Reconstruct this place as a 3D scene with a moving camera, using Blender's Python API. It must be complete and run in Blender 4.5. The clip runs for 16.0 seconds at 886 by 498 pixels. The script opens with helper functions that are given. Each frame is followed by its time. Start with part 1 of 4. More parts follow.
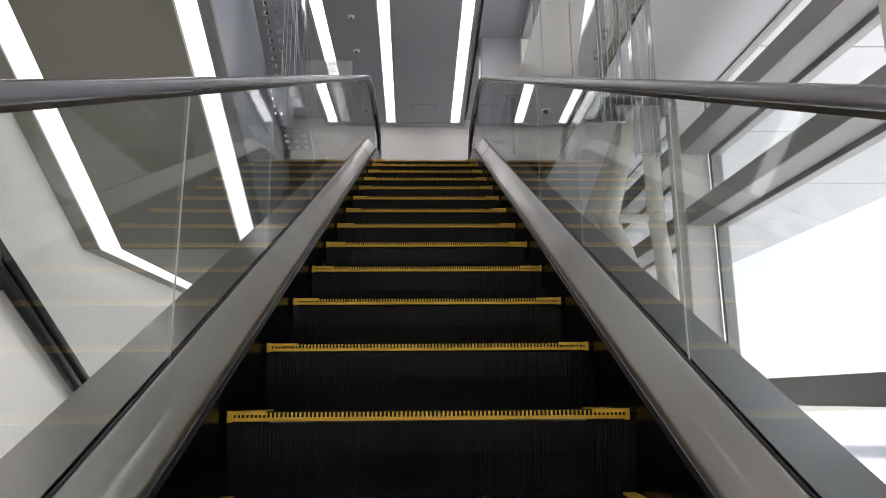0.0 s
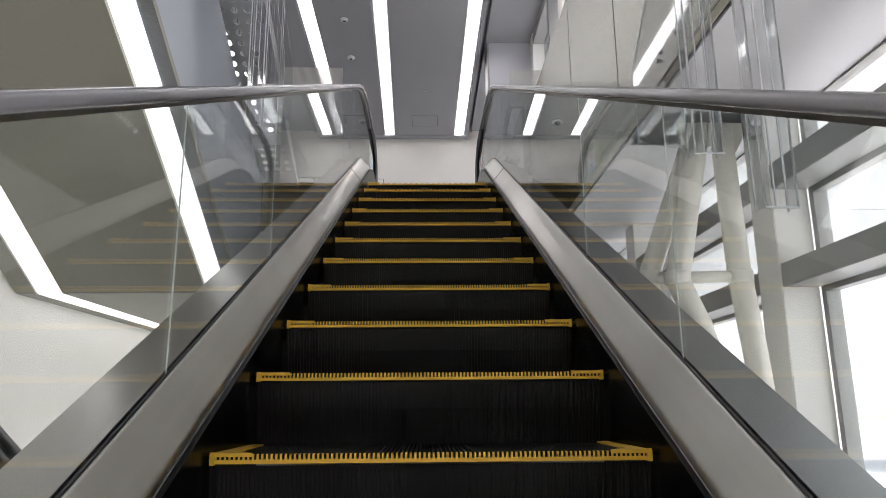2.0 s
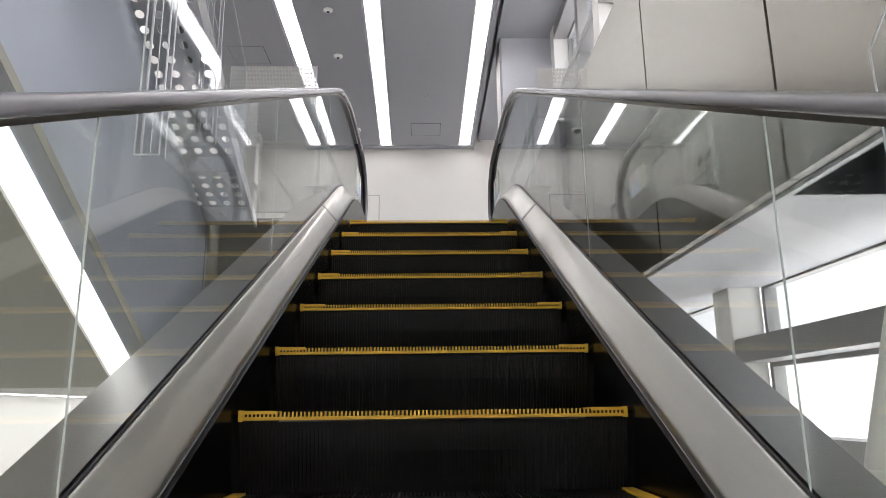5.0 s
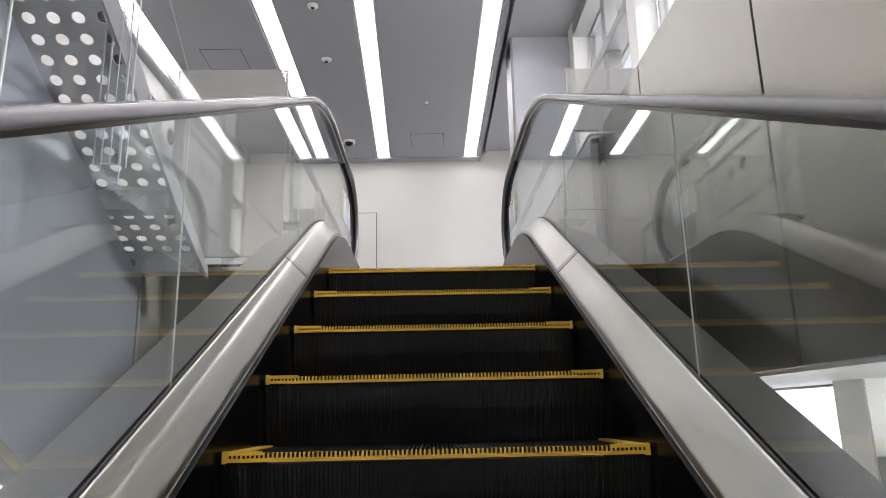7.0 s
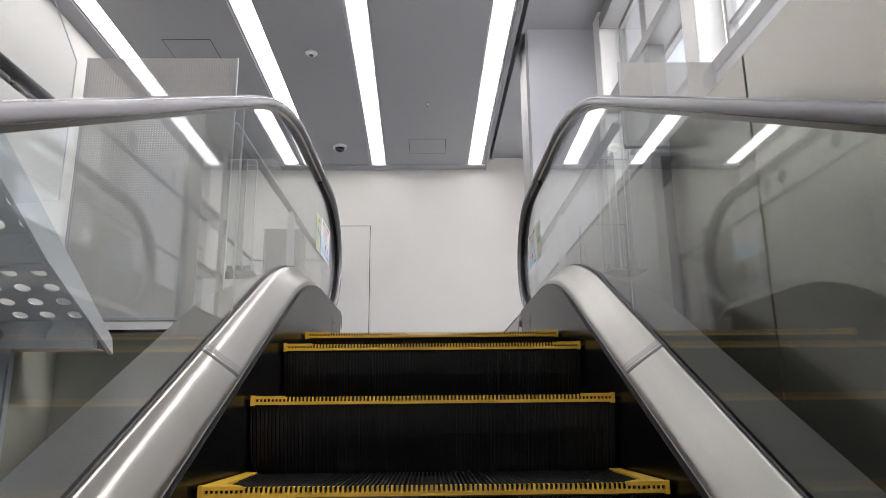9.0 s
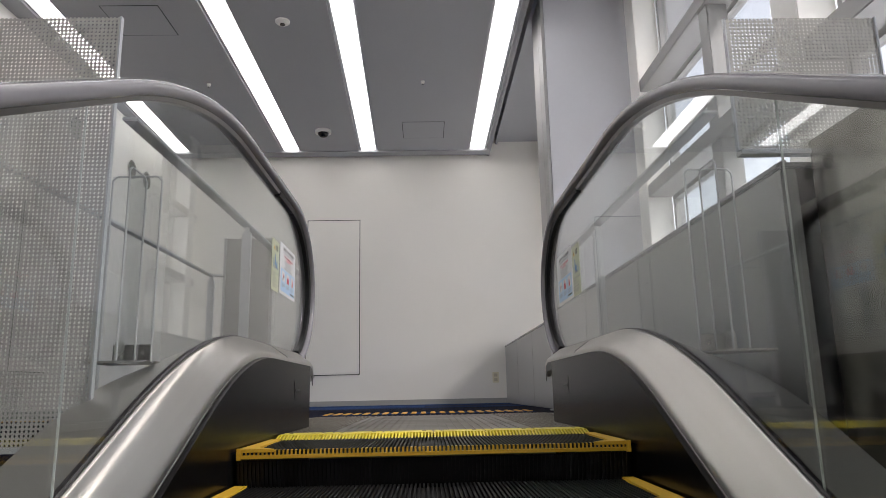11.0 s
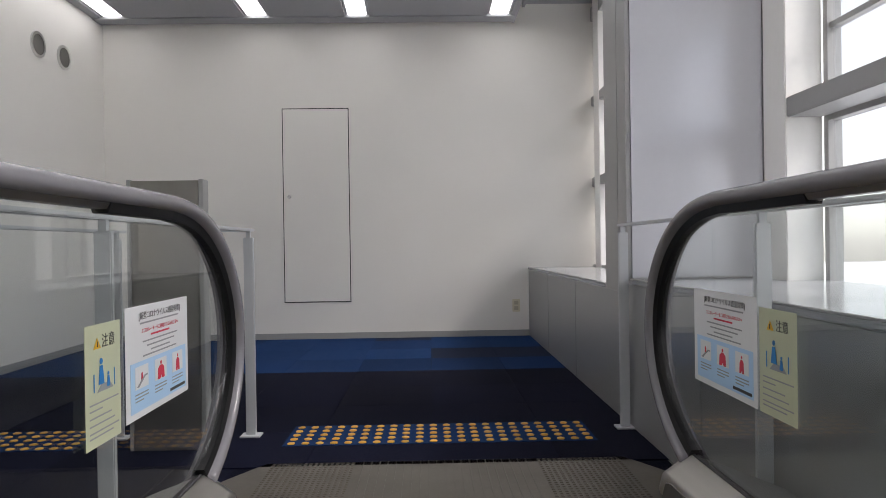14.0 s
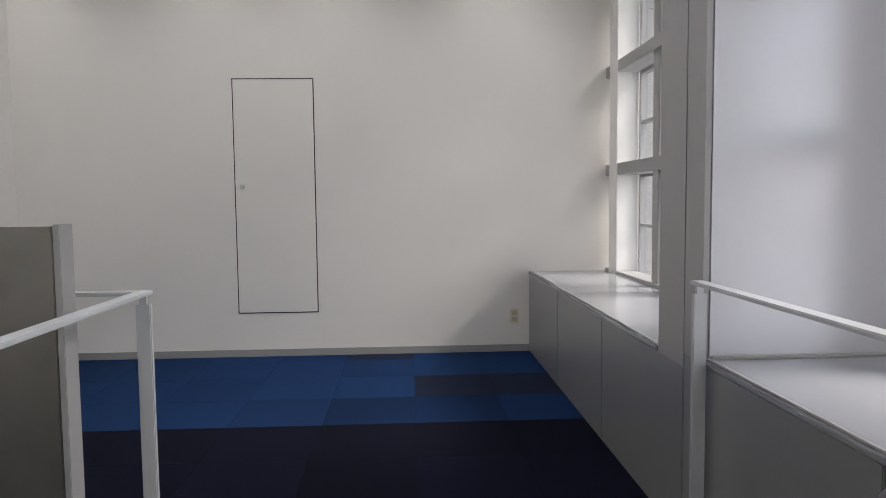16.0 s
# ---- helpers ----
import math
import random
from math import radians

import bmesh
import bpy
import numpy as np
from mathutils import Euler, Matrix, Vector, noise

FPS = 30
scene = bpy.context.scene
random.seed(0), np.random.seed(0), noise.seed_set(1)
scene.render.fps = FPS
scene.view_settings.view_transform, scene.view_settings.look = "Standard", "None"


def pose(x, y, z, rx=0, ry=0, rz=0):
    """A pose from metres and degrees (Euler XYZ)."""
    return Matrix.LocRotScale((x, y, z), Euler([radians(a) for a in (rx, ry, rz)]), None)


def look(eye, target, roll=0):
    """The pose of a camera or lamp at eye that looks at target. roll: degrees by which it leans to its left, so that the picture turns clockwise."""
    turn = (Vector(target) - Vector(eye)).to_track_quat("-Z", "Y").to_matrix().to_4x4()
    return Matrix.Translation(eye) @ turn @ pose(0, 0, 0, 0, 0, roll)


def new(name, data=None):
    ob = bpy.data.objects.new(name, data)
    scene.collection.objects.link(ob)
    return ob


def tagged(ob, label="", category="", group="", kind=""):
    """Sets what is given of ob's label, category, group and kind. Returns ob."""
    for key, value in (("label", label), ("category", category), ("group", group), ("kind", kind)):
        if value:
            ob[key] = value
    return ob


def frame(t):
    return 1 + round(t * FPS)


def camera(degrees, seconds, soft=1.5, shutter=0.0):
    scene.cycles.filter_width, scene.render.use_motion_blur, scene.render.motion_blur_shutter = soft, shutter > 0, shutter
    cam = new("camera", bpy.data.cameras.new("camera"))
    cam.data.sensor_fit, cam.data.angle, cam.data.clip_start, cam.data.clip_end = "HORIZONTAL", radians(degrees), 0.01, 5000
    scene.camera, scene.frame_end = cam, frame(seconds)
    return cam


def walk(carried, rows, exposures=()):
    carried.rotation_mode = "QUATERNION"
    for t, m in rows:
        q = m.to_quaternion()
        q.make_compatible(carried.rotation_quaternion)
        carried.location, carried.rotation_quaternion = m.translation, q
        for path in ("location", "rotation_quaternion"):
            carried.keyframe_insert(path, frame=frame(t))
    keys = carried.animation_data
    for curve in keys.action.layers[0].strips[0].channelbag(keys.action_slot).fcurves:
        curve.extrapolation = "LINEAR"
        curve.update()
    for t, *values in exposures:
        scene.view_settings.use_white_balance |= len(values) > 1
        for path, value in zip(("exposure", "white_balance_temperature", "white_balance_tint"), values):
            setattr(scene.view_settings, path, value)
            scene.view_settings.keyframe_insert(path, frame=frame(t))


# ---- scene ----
cam = camera(65.4, 16.0, soft=0.8)
PATH = [
    (0.0, pose(-0.014, -7.487, -2.431, 102.21, 0.40, -1.52)),
    (0.5, pose(-0.014, -7.249, -2.315, 102.91, 0.35, -1.47)),
    (1.0, pose(-0.014, -7.014, -2.198, 102.19, 0.95, -1.35)),
    (1.5, pose(-0.013, -6.781, -2.080, 102.34, 0.85, -1.23)),
    (2.0, pose(-0.015, -6.547, -1.965, 102.92, 0.45, -1.38)),
    (2.5, pose(-0.014, -6.312, -1.849, 102.75, 0.54, -1.11)),
    (3.0, pose(-0.014, -6.079, -1.733, 102.63, 0.79, -1.18)),
    (3.5, pose(-0.013, -5.844, -1.615, 102.78, 0.71, -1.18)),
    (4.0, pose(-0.016, -5.614, -1.500, 103.00, 0.57, -1.16)),
    (6.5, pose(-0.014, -4.437, -0.917, 103.35, 1.03, -1.09)),
    (7.0, pose(-0.010, -4.201, -0.797, 103.63, 1.14, -0.85)),
    (7.5, pose(-0.007, -3.964, -0.678, 103.23, 1.06, -1.16)),
    (8.0, pose(-0.006, -3.731, -0.558, 103.81, 0.77, -0.90)),
    (8.5, pose(-0.003, -3.491, -0.437, 103.62, 0.56, -0.89)),
    (9.0, pose(-0.011, -3.263, -0.332, 103.66, 0.56, -1.07)),
    (11.5, pose(-0.018, -2.100, 0.243, 100.47, 1.20, -1.22)),
    (12.0, pose(-0.033, -1.855, 0.348, 98.91, 0.66, -1.15)),
    (12.5, pose(-0.039, -1.603, 0.467, 96.94, 0.32, -1.39)),
    (13.0, pose(-0.046, -1.349, 0.593, 94.36, 0.47, -1.59)),
    (13.5, pose(-0.054, -1.113, 0.719, 91.82, 0.61, -1.25)),
    (14.0, pose(-0.055, -0.862, 0.842, 89.71, 0.83, -1.17)),
    (14.5, pose(-0.054, -0.614, 0.963, 88.27, 0.70, -1.42)),
    (15.0, pose(-0.051, -0.368, 1.078, 86.59, 0.78, -1.66)),
    (15.5, pose(-0.055, -0.106, 1.153, 85.76, 0.58, -2.14)),
    (16.0, pose(-0.074, 0.171, 1.188, 85.97, 0.61, -2.89)),
]
walk(cam, PATH, [(0.0, 1.12, 6600, 14), (2.0, 1.45, 6650, 14), (4.0, 1.73, 6650, 14), (7.0, 1.86, 6620, 14), (9.0, 1.72, 6620, 14), (12.0, 1.14, 6820, 14), (13.5, 1.12, 6640, 14), (16.0, 1.18, 6680, 14)])

# ---- world, sun, exposure ----
world = bpy.data.worlds.new("sky")
scene.world = world
world.use_nodes = True
wn = world.node_tree
sky = wn.nodes.new("ShaderNodeTexSky")
sky.sky_type, sky.sun_disc, sky.sun_elevation, sky.sun_rotation = "NISHITA", False, radians(42), radians(100)
sky.air_density, sky.dust_density = 1.0, 0.8
pale = wn.nodes.new("ShaderNodeHueSaturation")
pale.inputs["Saturation"].default_value = 0.30
wn.links.new(sky.outputs[0], pale.inputs["Color"])
wn.links.new(pale.outputs[0], wn.nodes["Background"].inputs[0])
wn.nodes["Background"].inputs[1].default_value = 0.15
sun = new("sun", bpy.data.lights.new("sun", "SUN"))
sun.data.energy, sun.data.angle, sun.data.color = 3.5, radians(24), (1.0, 0.97, 0.93)
sun.matrix_world = look((30, -6, 27.5), (0, 0, 0))
STRIP = 1.85

# ---- materials ----


def mat(name, colour, rough=0.5, metal=0.0, grain=0.0, scale=40.0, stretch=(1, 1, 1), bump=0.0, rough_var=0.0, dirt=0.0, spec=0.5, object_random=0.0, sway=0.0):
    """A surface with fine grain, broad stains and relief, all in metres."""
    m = bpy.data.materials.new(name)
    m.use_nodes = True
    t = m.node_tree
    b = t.nodes["Principled BSDF"]
    b.inputs["Roughness"].default_value, b.inputs["Metallic"].default_value = rough, metal
    b.inputs["Specular IOR Level"].default_value = spec
    co = t.nodes.new("ShaderNodeTexCoord")
    mp = t.nodes.new("ShaderNodeMapping")
    mp.inputs["Scale"].default_value = stretch
    t.links.new(co.outputs["Object"], mp.inputs[0])
    fine = t.nodes.new("ShaderNodeTexNoise")
    fine.inputs["Scale"].default_value, fine.inputs["Detail"].default_value = scale, 5
    t.links.new(mp.outputs[0], fine.inputs[0])
    broad = t.nodes.new("ShaderNodeTexNoise")
    broad.inputs["Scale"].default_value, broad.inputs["Detail"].default_value = 1.7, 4
    t.links.new(co.outputs["Object"], broad.inputs[0])
    col = t.nodes.new("ShaderNodeMix")
    col.data_type = "RGBA"
    lo = [c * (1 - grain) for c in colour]
    hi = [min(1, c * (1 + grain)) for c in colour]
    col.inputs["A"].default_value, col.inputs["B"].default_value = (*lo, 1), (*hi, 1)
    t.links.new(fine.outputs[0], col.inputs["Factor"])
    out = col.outputs["Result"]
    if dirt:
        ramp = t.nodes.new("ShaderNodeMapRange")
        ramp.inputs[1].default_value, ramp.inputs[2].default_value = 0.45, 0.75
        ramp.inputs[3].default_value, ramp.inputs[4].default_value = 0.0, dirt
        t.links.new(broad.outputs[0], ramp.inputs[0])
        st = t.nodes.new("ShaderNodeMix")
        st.data_type = "RGBA"
        st.inputs["B"].default_value = (*[c * 0.55 for c in colour], 1)
        t.links.new(ramp.outputs[0], st.inputs["Factor"])
        t.links.new(out, st.inputs["A"])
        out = st.outputs["Result"]
    if object_random:
        oi = t.nodes.new("ShaderNodeObjectInfo")
        mr = t.nodes.new("ShaderNodeMapRange")
        mr.inputs[3].default_value, mr.inputs[4].default_value = 1 - object_random, 1 + object_random
        t.links.new(oi.outputs["Random"], mr.inputs[0])
        hs = t.nodes.new("ShaderNodeHueSaturation")
        t.links.new(mr.outputs[0], hs.inputs["Value"])
        t.links.new(out, hs.inputs["Color"])
        out = hs.outputs[0]
    t.links.new(out, b.inputs["Base Color"])
    if rough_var:
        rr = t.nodes.new("ShaderNodeMapRange")
        rr.inputs[1].default_value, rr.inputs[2].default_value = 0.3, 0.7
        rr.inputs[3].default_value, rr.inputs[4].default_value = max(0.02, rough - rough_var), rough + rough_var
        t.links.new(broad.outputs[0], rr.inputs[0])
        t.links.new(rr.outputs[0], b.inputs["Roughness"])
    if sway:
        wide = t.nodes.new("ShaderNodeTexNoise")
        wide.inputs["Scale"].default_value, wide.inputs["Detail"].default_value = 1.3, 1
        t.links.new(co.outputs["Object"], wide.inputs[0])
        bw = t.nodes.new("ShaderNodeBump")
        bw.inputs["Strength"].default_value, bw.inputs["Distance"].default_value = 1.0, sway
        t.links.new(wide.outputs[0], bw.inputs["Height"])
        t.links.new(bw.outputs[0], b.inputs["Normal"])
    if bump:
        bp = t.nodes.new("ShaderNodeBump")
        bp.inputs["Strength"].default_value, bp.inputs["Distance"].default_value = bump, 0.002
        t.links.new(fine.outputs[0], bp.inputs["Height"])
        if sway:
            t.links.new(bw.outputs[0], bp.inputs["Normal"])
        t.links.new(bp.outputs[0], b.inputs["Normal"])
    return m


def glow(name, colour, strength):
    m = bpy.data.materials.new(name)
    m.use_nodes = True
    b = m.node_tree.nodes["Principled BSDF"]
    b.inputs["Base Color"].default_value = (0.8, 0.8, 0.8, 1)
    b.inputs["Emission Color"].default_value, b.inputs["Emission Strength"].default_value = (*colour, 1), strength
    return m


def clear(name, tint, gloss_ior=1.5, rough=0.0, see=1.0):
    """Thin sheet glass: straight through, with a mirror's share by Fresnel."""
    m = bpy.data.materials.new(name)
    m.use_nodes = True
    t = m.node_tree
    t.nodes.remove(t.nodes["Principled BSDF"])
    lw = t.nodes.new("ShaderNodeLayerWeight")
    lw.inputs[0].default_value = 0.5
    pw = t.nodes.new("ShaderNodeMath")
    pw.operation = "POWER"
    t.links.new(lw.outputs["Facing"], pw.inputs[0])
    pw.inputs[1].default_value = 4.6
    fr = t.nodes.new("ShaderNodeMath")
    fr.operation = "MULTIPLY_ADD"
    f0 = ((gloss_ior - 1) / (gloss_ior + 1)) ** 2
    t.links.new(pw.outputs[0], fr.inputs[0])
    fr.inputs[1].default_value, fr.inputs[2].default_value = 0.9 - f0, f0
    tr = t.nodes.new("ShaderNodeBsdfTransparent")
    tr.inputs[0].default_value = (*tint, 1)
    gl = t.nodes.new("ShaderNodeBsdfGlossy")
    gl.inputs["Roughness"].default_value = rough
    mx = t.nodes.new("ShaderNodeMixShader")
    t.links.new(fr.outputs[0], mx.inputs[0])
    t.links.new(tr.outputs[0], mx.inputs[1])
    t.links.new(gl.outputs[0], mx.inputs[2])
    t.links.new(mx.outputs[0], t.nodes["Material Output"].inputs[0])
    return m


def perforated(name, colour, pitch, ratio):
    """Sheet steel with punched round holes too fine to model one by one."""
    m = mat(name, colour, rough=0.5, metal=0.15, grain=0.06)
    t = m.node_tree
    co = t.nodes.new("ShaderNodeTexCoord")
    sep = t.nodes.new("ShaderNodeSeparateXYZ")
    t.links.new(co.outputs["Object"], sep.inputs[0])

    def math_node(op, a, v):
        n = t.nodes.new("ShaderNodeMath")
        n.operation = op
        for i, q in enumerate((a, v)):
            if q is None:
                continue
            if isinstance(q, (int, float)):
                n.inputs[i].default_value = q
            else:
                t.links.new(q, n.inputs[i])
        return n.outputs[0]

    squares = []
    for axis in ("X", "Z"):
        u = math_node("FRACT", math_node("DIVIDE", sep.outputs[axis], pitch), None)
        d = math_node("SUBTRACT", u, 0.5)
        squares.append(math_node("MULTIPLY", d, d))
    inside = math_node("LESS_THAN", math_node("ADD", squares[0], squares[1]), ratio * ratio)
    tr = t.nodes.new("ShaderNodeBsdfTransparent")
    mx = t.nodes.new("ShaderNodeMixShader")
    t.links.new(inside, mx.inputs[0])
    t.links.new(t.nodes["Principled BSDF"].outputs[0], mx.inputs[1])
    t.links.new(tr.outputs[0], mx.inputs[2])
    t.links.new(mx.outputs[0], t.nodes["Material Output"].inputs[0])
    return m


WHITE = mat("white wall paint", (0.78, 0.76, 0.72), rough=0.62, grain=0.02, scale=220, bump=0.15, dirt=0.05, rough_var=0.06)
CEIL = mat("pale grey ceiling board", (0.375, 0.38, 0.395), rough=0.7, grain=0.03, scale=90, bump=0.05, dirt=0.04)
LOWCEIL = mat("pale lavender-white ceiling board", (0.70, 0.705, 0.735), rough=0.5, grain=0.03, scale=90, bump=0.05, dirt=0.05)
SOFFIT = mat("grey metal soffit panel", (0.245, 0.242, 0.21), rough=0.42, grain=0.03, scale=60, dirt=0.05)
DARK = mat("dark joint", (0.03, 0.03, 0.03), rough=0.8)
LAMP = glow("fluorescent diffuser", (0.97, 0.985, 1.0), STRIP)
LAMPLOW = glow("dimmer fluorescent diffuser", (0.97, 0.985, 1.0), 0.8)
FRAMEGREY = mat("grey painted aluminium", (0.36, 0.36, 0.355), rough=0.4, grain=0.03, metal=0.2, dirt=0.05)
POSTWHITE = mat("white painted steel", (0.86, 0.85, 0.82), rough=0.45, grain=0.02, dirt=0.08, bump=0.05)
TUBEWHITE = mat("cream painted steel tube", (0.86, 0.84, 0.77), rough=0.35, grain=0.02, dirt=0.06)
STEEL = mat("brushed stainless steel", (0.60, 0.585, 0.555), rough=0.30, metal=1.0, grain=0.10, scale=60, stretch=(1, 0.02, 0.02), bump=0.04, rough_var=0.08, dirt=0.12)
DECK = mat("brushed stainless decking", (0.615, 0.597, 0.56), rough=0.39, metal=1.0, grain=0.08, scale=55, stretch=(1, 0.03, 0.03), bump=0.05, dirt=0.15, rough_var=0.11, sway=0.010)
brush = DECK.node_tree.nodes.new("ShaderNodeTangent")
brush.direction_type, brush.axis = "RADIAL", "Y"
DECK.node_tree.links.new(brush.outputs[0], DECK.node_tree.nodes["Principled BSDF"].inputs["Tangent"])
DECK.node_tree.nodes["Principled BSDF"].inputs["Anisotropic"].default_value = 0.8
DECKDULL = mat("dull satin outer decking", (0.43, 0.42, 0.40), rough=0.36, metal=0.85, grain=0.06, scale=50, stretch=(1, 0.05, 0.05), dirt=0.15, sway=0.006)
# Right-hand copy of the decking; the dark it reflects is put into the colour.
DECKDIM = mat("outer decking darkened for dim reflection", (0.22, 0.22, 0.22), rough=0.40, metal=0.5, grain=0.08, scale=50, stretch=(1, 0.05, 0.05), dirt=0.2)
CLAD = mat("champagne satin metal cladding", (0.345, 0.33, 0.29), rough=0.26, metal=0.85, grain=0.03, scale=30, stretch=(1, 1, 0.05), sway=0.016)
PARAPET = mat("grey coated steel panel", (0.33, 0.335, 0.335), rough=0.32, metal=0.45, grain=0.03, scale=80, dirt=0.05)
SHELF = mat("pale grey shelf top", (0.34, 0.35, 0.375), rough=0.17, metal=0.2, grain=0.03, dirt=0.06)
COLFRONT = mat("satin white column panel", (0.68, 0.685, 0.73), rough=0.27, metal=0.25, grain=0.02, sway=0.012)
# White metal; the dim bluish daylight it reflects is put into the base colour.
FASCIA = mat("white metal fascia toned for daylight", (0.37, 0.40, 0.45), rough=0.30, metal=0.5, grain=0.02, sway=0.006)
SKIRT = mat("black coated skirt panel", (0.004, 0.004, 0.0045), rough=0.25, grain=0.2, spec=0.10)
STEPBLACK = mat("black cast step", (0.008, 0.008, 0.0085), rough=0.55, grain=0.4, scale=120, bump=0.2, dirt=0.3, spec=0.15)
RISERBLACK = mat("black ribbed riser", (0.015, 0.015, 0.0165), rough=0.42, grain=0.3, scale=150, dirt=0.3, spec=0.15)
YELLOW = mat("yellow step edge", (0.72, 0.43, 0.03), rough=0.5, grain=0.15, scale=120, dirt=0.35)
COMBY = mat("yellow comb plate", (0.78, 0.66, 0.06), rough=0.45, grain=0.08, dirt=0.2)
RUBBER = mat("black handrail guide", (0.01, 0.01, 0.011), rough=0.4, grain=0.1, spec=0.2)
GUIDE = mat("grey metal guide channel", (0.30, 0.29, 0.285), rough=0.34, metal=0.9, grain=0.05, scale=50, stretch=(1, 0.05, 0.05))
GASKET = mat("dark grey glazing gasket", (0.055, 0.053, 0.057), rough=0.45, grain=0.1, spec=0.3)
RAILGREY = mat("grey rubber handrail", (0.20, 0.193, 0.212), rough=0.22, grain=0.04, scale=90, spec=0.7)
GLASS = clear("balustrade glass", (0.962, 0.981, 0.976), 1.56)
JOINTSTEEL = mat("satin joint strip", (0.46, 0.45, 0.44), rough=0.38, metal=1.0)
# Acrylic edges, and pale strips drawn as highlights on the channel faces.
ACRYLSHINE = mat("polished acrylic edge", (0.62, 0.64, 0.66), rough=0.12)
EDGEGLASS = mat("green-white glass edge", (0.62, 0.66, 0.64), rough=0.12)
TERRAZZO = mat("grey terrazzo", (0.36, 0.355, 0.335), rough=0.3, grain=0.12, scale=150)
TRIM = mat("dark satin trim", (0.16, 0.155, 0.15), rough=0.4, metal=0.8)
PANE = clear("window glass", (0.97, 0.98, 0.985), 1.45)
# Copy of the window glass; its tint is added to dim the upper daylight.
DIMPANE = clear("window glass dimmed for daylight", (0.86, 0.87, 0.88), 1.45)
ACRYL = clear("clear acrylic", (0.965, 0.972, 0.975), 1.42, rough=0.03)
PLATE = mat("ribbed steel floor plate", (0.165, 0.150, 0.128), rough=0.40, metal=0.85, grain=0.15, scale=70, rough_var=0.1, dirt=0.35)
NAVY = mat("navy carpet tile", (0.0028, 0.0036, 0.0125), rough=0.95, grain=0.5, scale=380, bump=0.9, dirt=0.15, object_random=0.25, spec=0.1)
BLUE = mat("blue carpet tile", (0.005, 0.021, 0.072), rough=0.95, grain=0.45, scale=380, bump=0.9, dirt=0.15, object_random=0.3, spec=0.1)
BLUEPALE = mat("faded blue carpet tile", (0.007, 0.028, 0.090), rough=0.95, grain=0.45, scale=380, bump=0.9, dirt=0.15, object_random=0.15, spec=0.1)
BLUEGREY = mat("worn grey-blue carpet tile", (0.011, 0.016, 0.036), rough=0.95, grain=0.45, scale=380, bump=0.9, dirt=0.2, object_random=0.15, spec=0.1)
SKIRTING = mat("grey vinyl baseboard", (0.32, 0.32, 0.31), rough=0.5, grain=0.04)
TACTILE = mat("yellow tactile stud", (0.56, 0.29, 0.025), rough=0.5, grain=0.1, dirt=0.15, object_random=0.08)
RAILPAINT = mat("light grey railing paint", (0.55, 0.57, 0.59), rough=0.4, grain=0.03, metal=0.3, dirt=0.05)
SLAB = mat("worn stainless board", (0.29, 0.278, 0.255), rough=0.42, metal=0.9, grain=0.35, scale=5, stretch=(1, 1, 0.7), sway=0.004)
STAIRSTEEL = mat("grey-blue perforated steel", (0.52, 0.54, 0.57), rough=0.42, metal=0.25, grain=0.05, dirt=0.08)
MESH = perforated("perforated steel screen", (0.50, 0.49, 0.465), 0.0100, 0.33)
PAPER = mat("white laminated paper", (0.72, 0.73, 0.75), rough=0.35, grain=0.01)
PAPERBLUE = mat("pale blue print", (0.42, 0.63, 0.85), rough=0.35)
PAPERCREAM = mat("pale yellow-green sticker", (0.52, 0.55, 0.39), rough=0.35)
INK = mat("black print", (0.03, 0.03, 0.035), rough=0.5)
INKRED = mat("red print", (0.62, 0.03, 0.07), rough=0.5)
INKBLUE = mat("blue print", (0.02, 0.20, 0.52), rough=0.5)
INKGREY = mat("grey print", (0.30, 0.31, 0.33), rough=0.5)
CONCRETE = mat("speckled granite cladding", (0.34, 0.335, 0.325), rough=0.8, grain=0.95, scale=110, bump=0.4)
OUTWHITE = mat("pale outdoor soffit panel", (0.70, 0.72, 0.74), rough=0.6, grain=0.03, dirt=0.04)
ROADGREY = mat("pale concrete paving", (0.72, 0.71, 0.70), rough=0.9, grain=0.3, scale=60, bump=0.4)
OUTWALL = mat("pale tiled tower wall", (0.80, 0.80, 0.80), rough=0.7, grain=0.05, scale=8)
OUTPANE = mat("pale window band", (0.50, 0.53, 0.56), rough=0.3)
IVORY = mat("ivory plastic", (0.68, 0.63, 0.48), rough=0.4)
CHROME = mat("polished metal", (0.70, 0.70, 0.70), rough=0.18, metal=1.0)
LENS = mat("black lens", (0.01, 0.01, 0.01), rough=0.08)

# ---- building helpers ----


def mesh_of(bm, name, m, smooth=False):
    me = bpy.data.meshes.new(name)
    bm.to_mesh(me)
    bm.free()
    me.materials.append(m)
    if smooth:
        for p in me.polygons:
            p.use_smooth = True
    return me


def part(name, bm, m, parent, label="", smooth=False):
    ob = new(name, mesh_of(bm, name, m, smooth))
    ob.parent = parent
    return tagged(ob, label)


def solid(name, bm, m, label, category, group="", kind="", smooth=False):
    return tagged(new(name, mesh_of(bm, name, m, smooth)), label, category, group, kind)


def empty(name, label, category, group="", kind="", at=(0, 0, 0)):
    ob = new(name)
    ob.location = at
    return tagged(ob, label, category, group, kind)


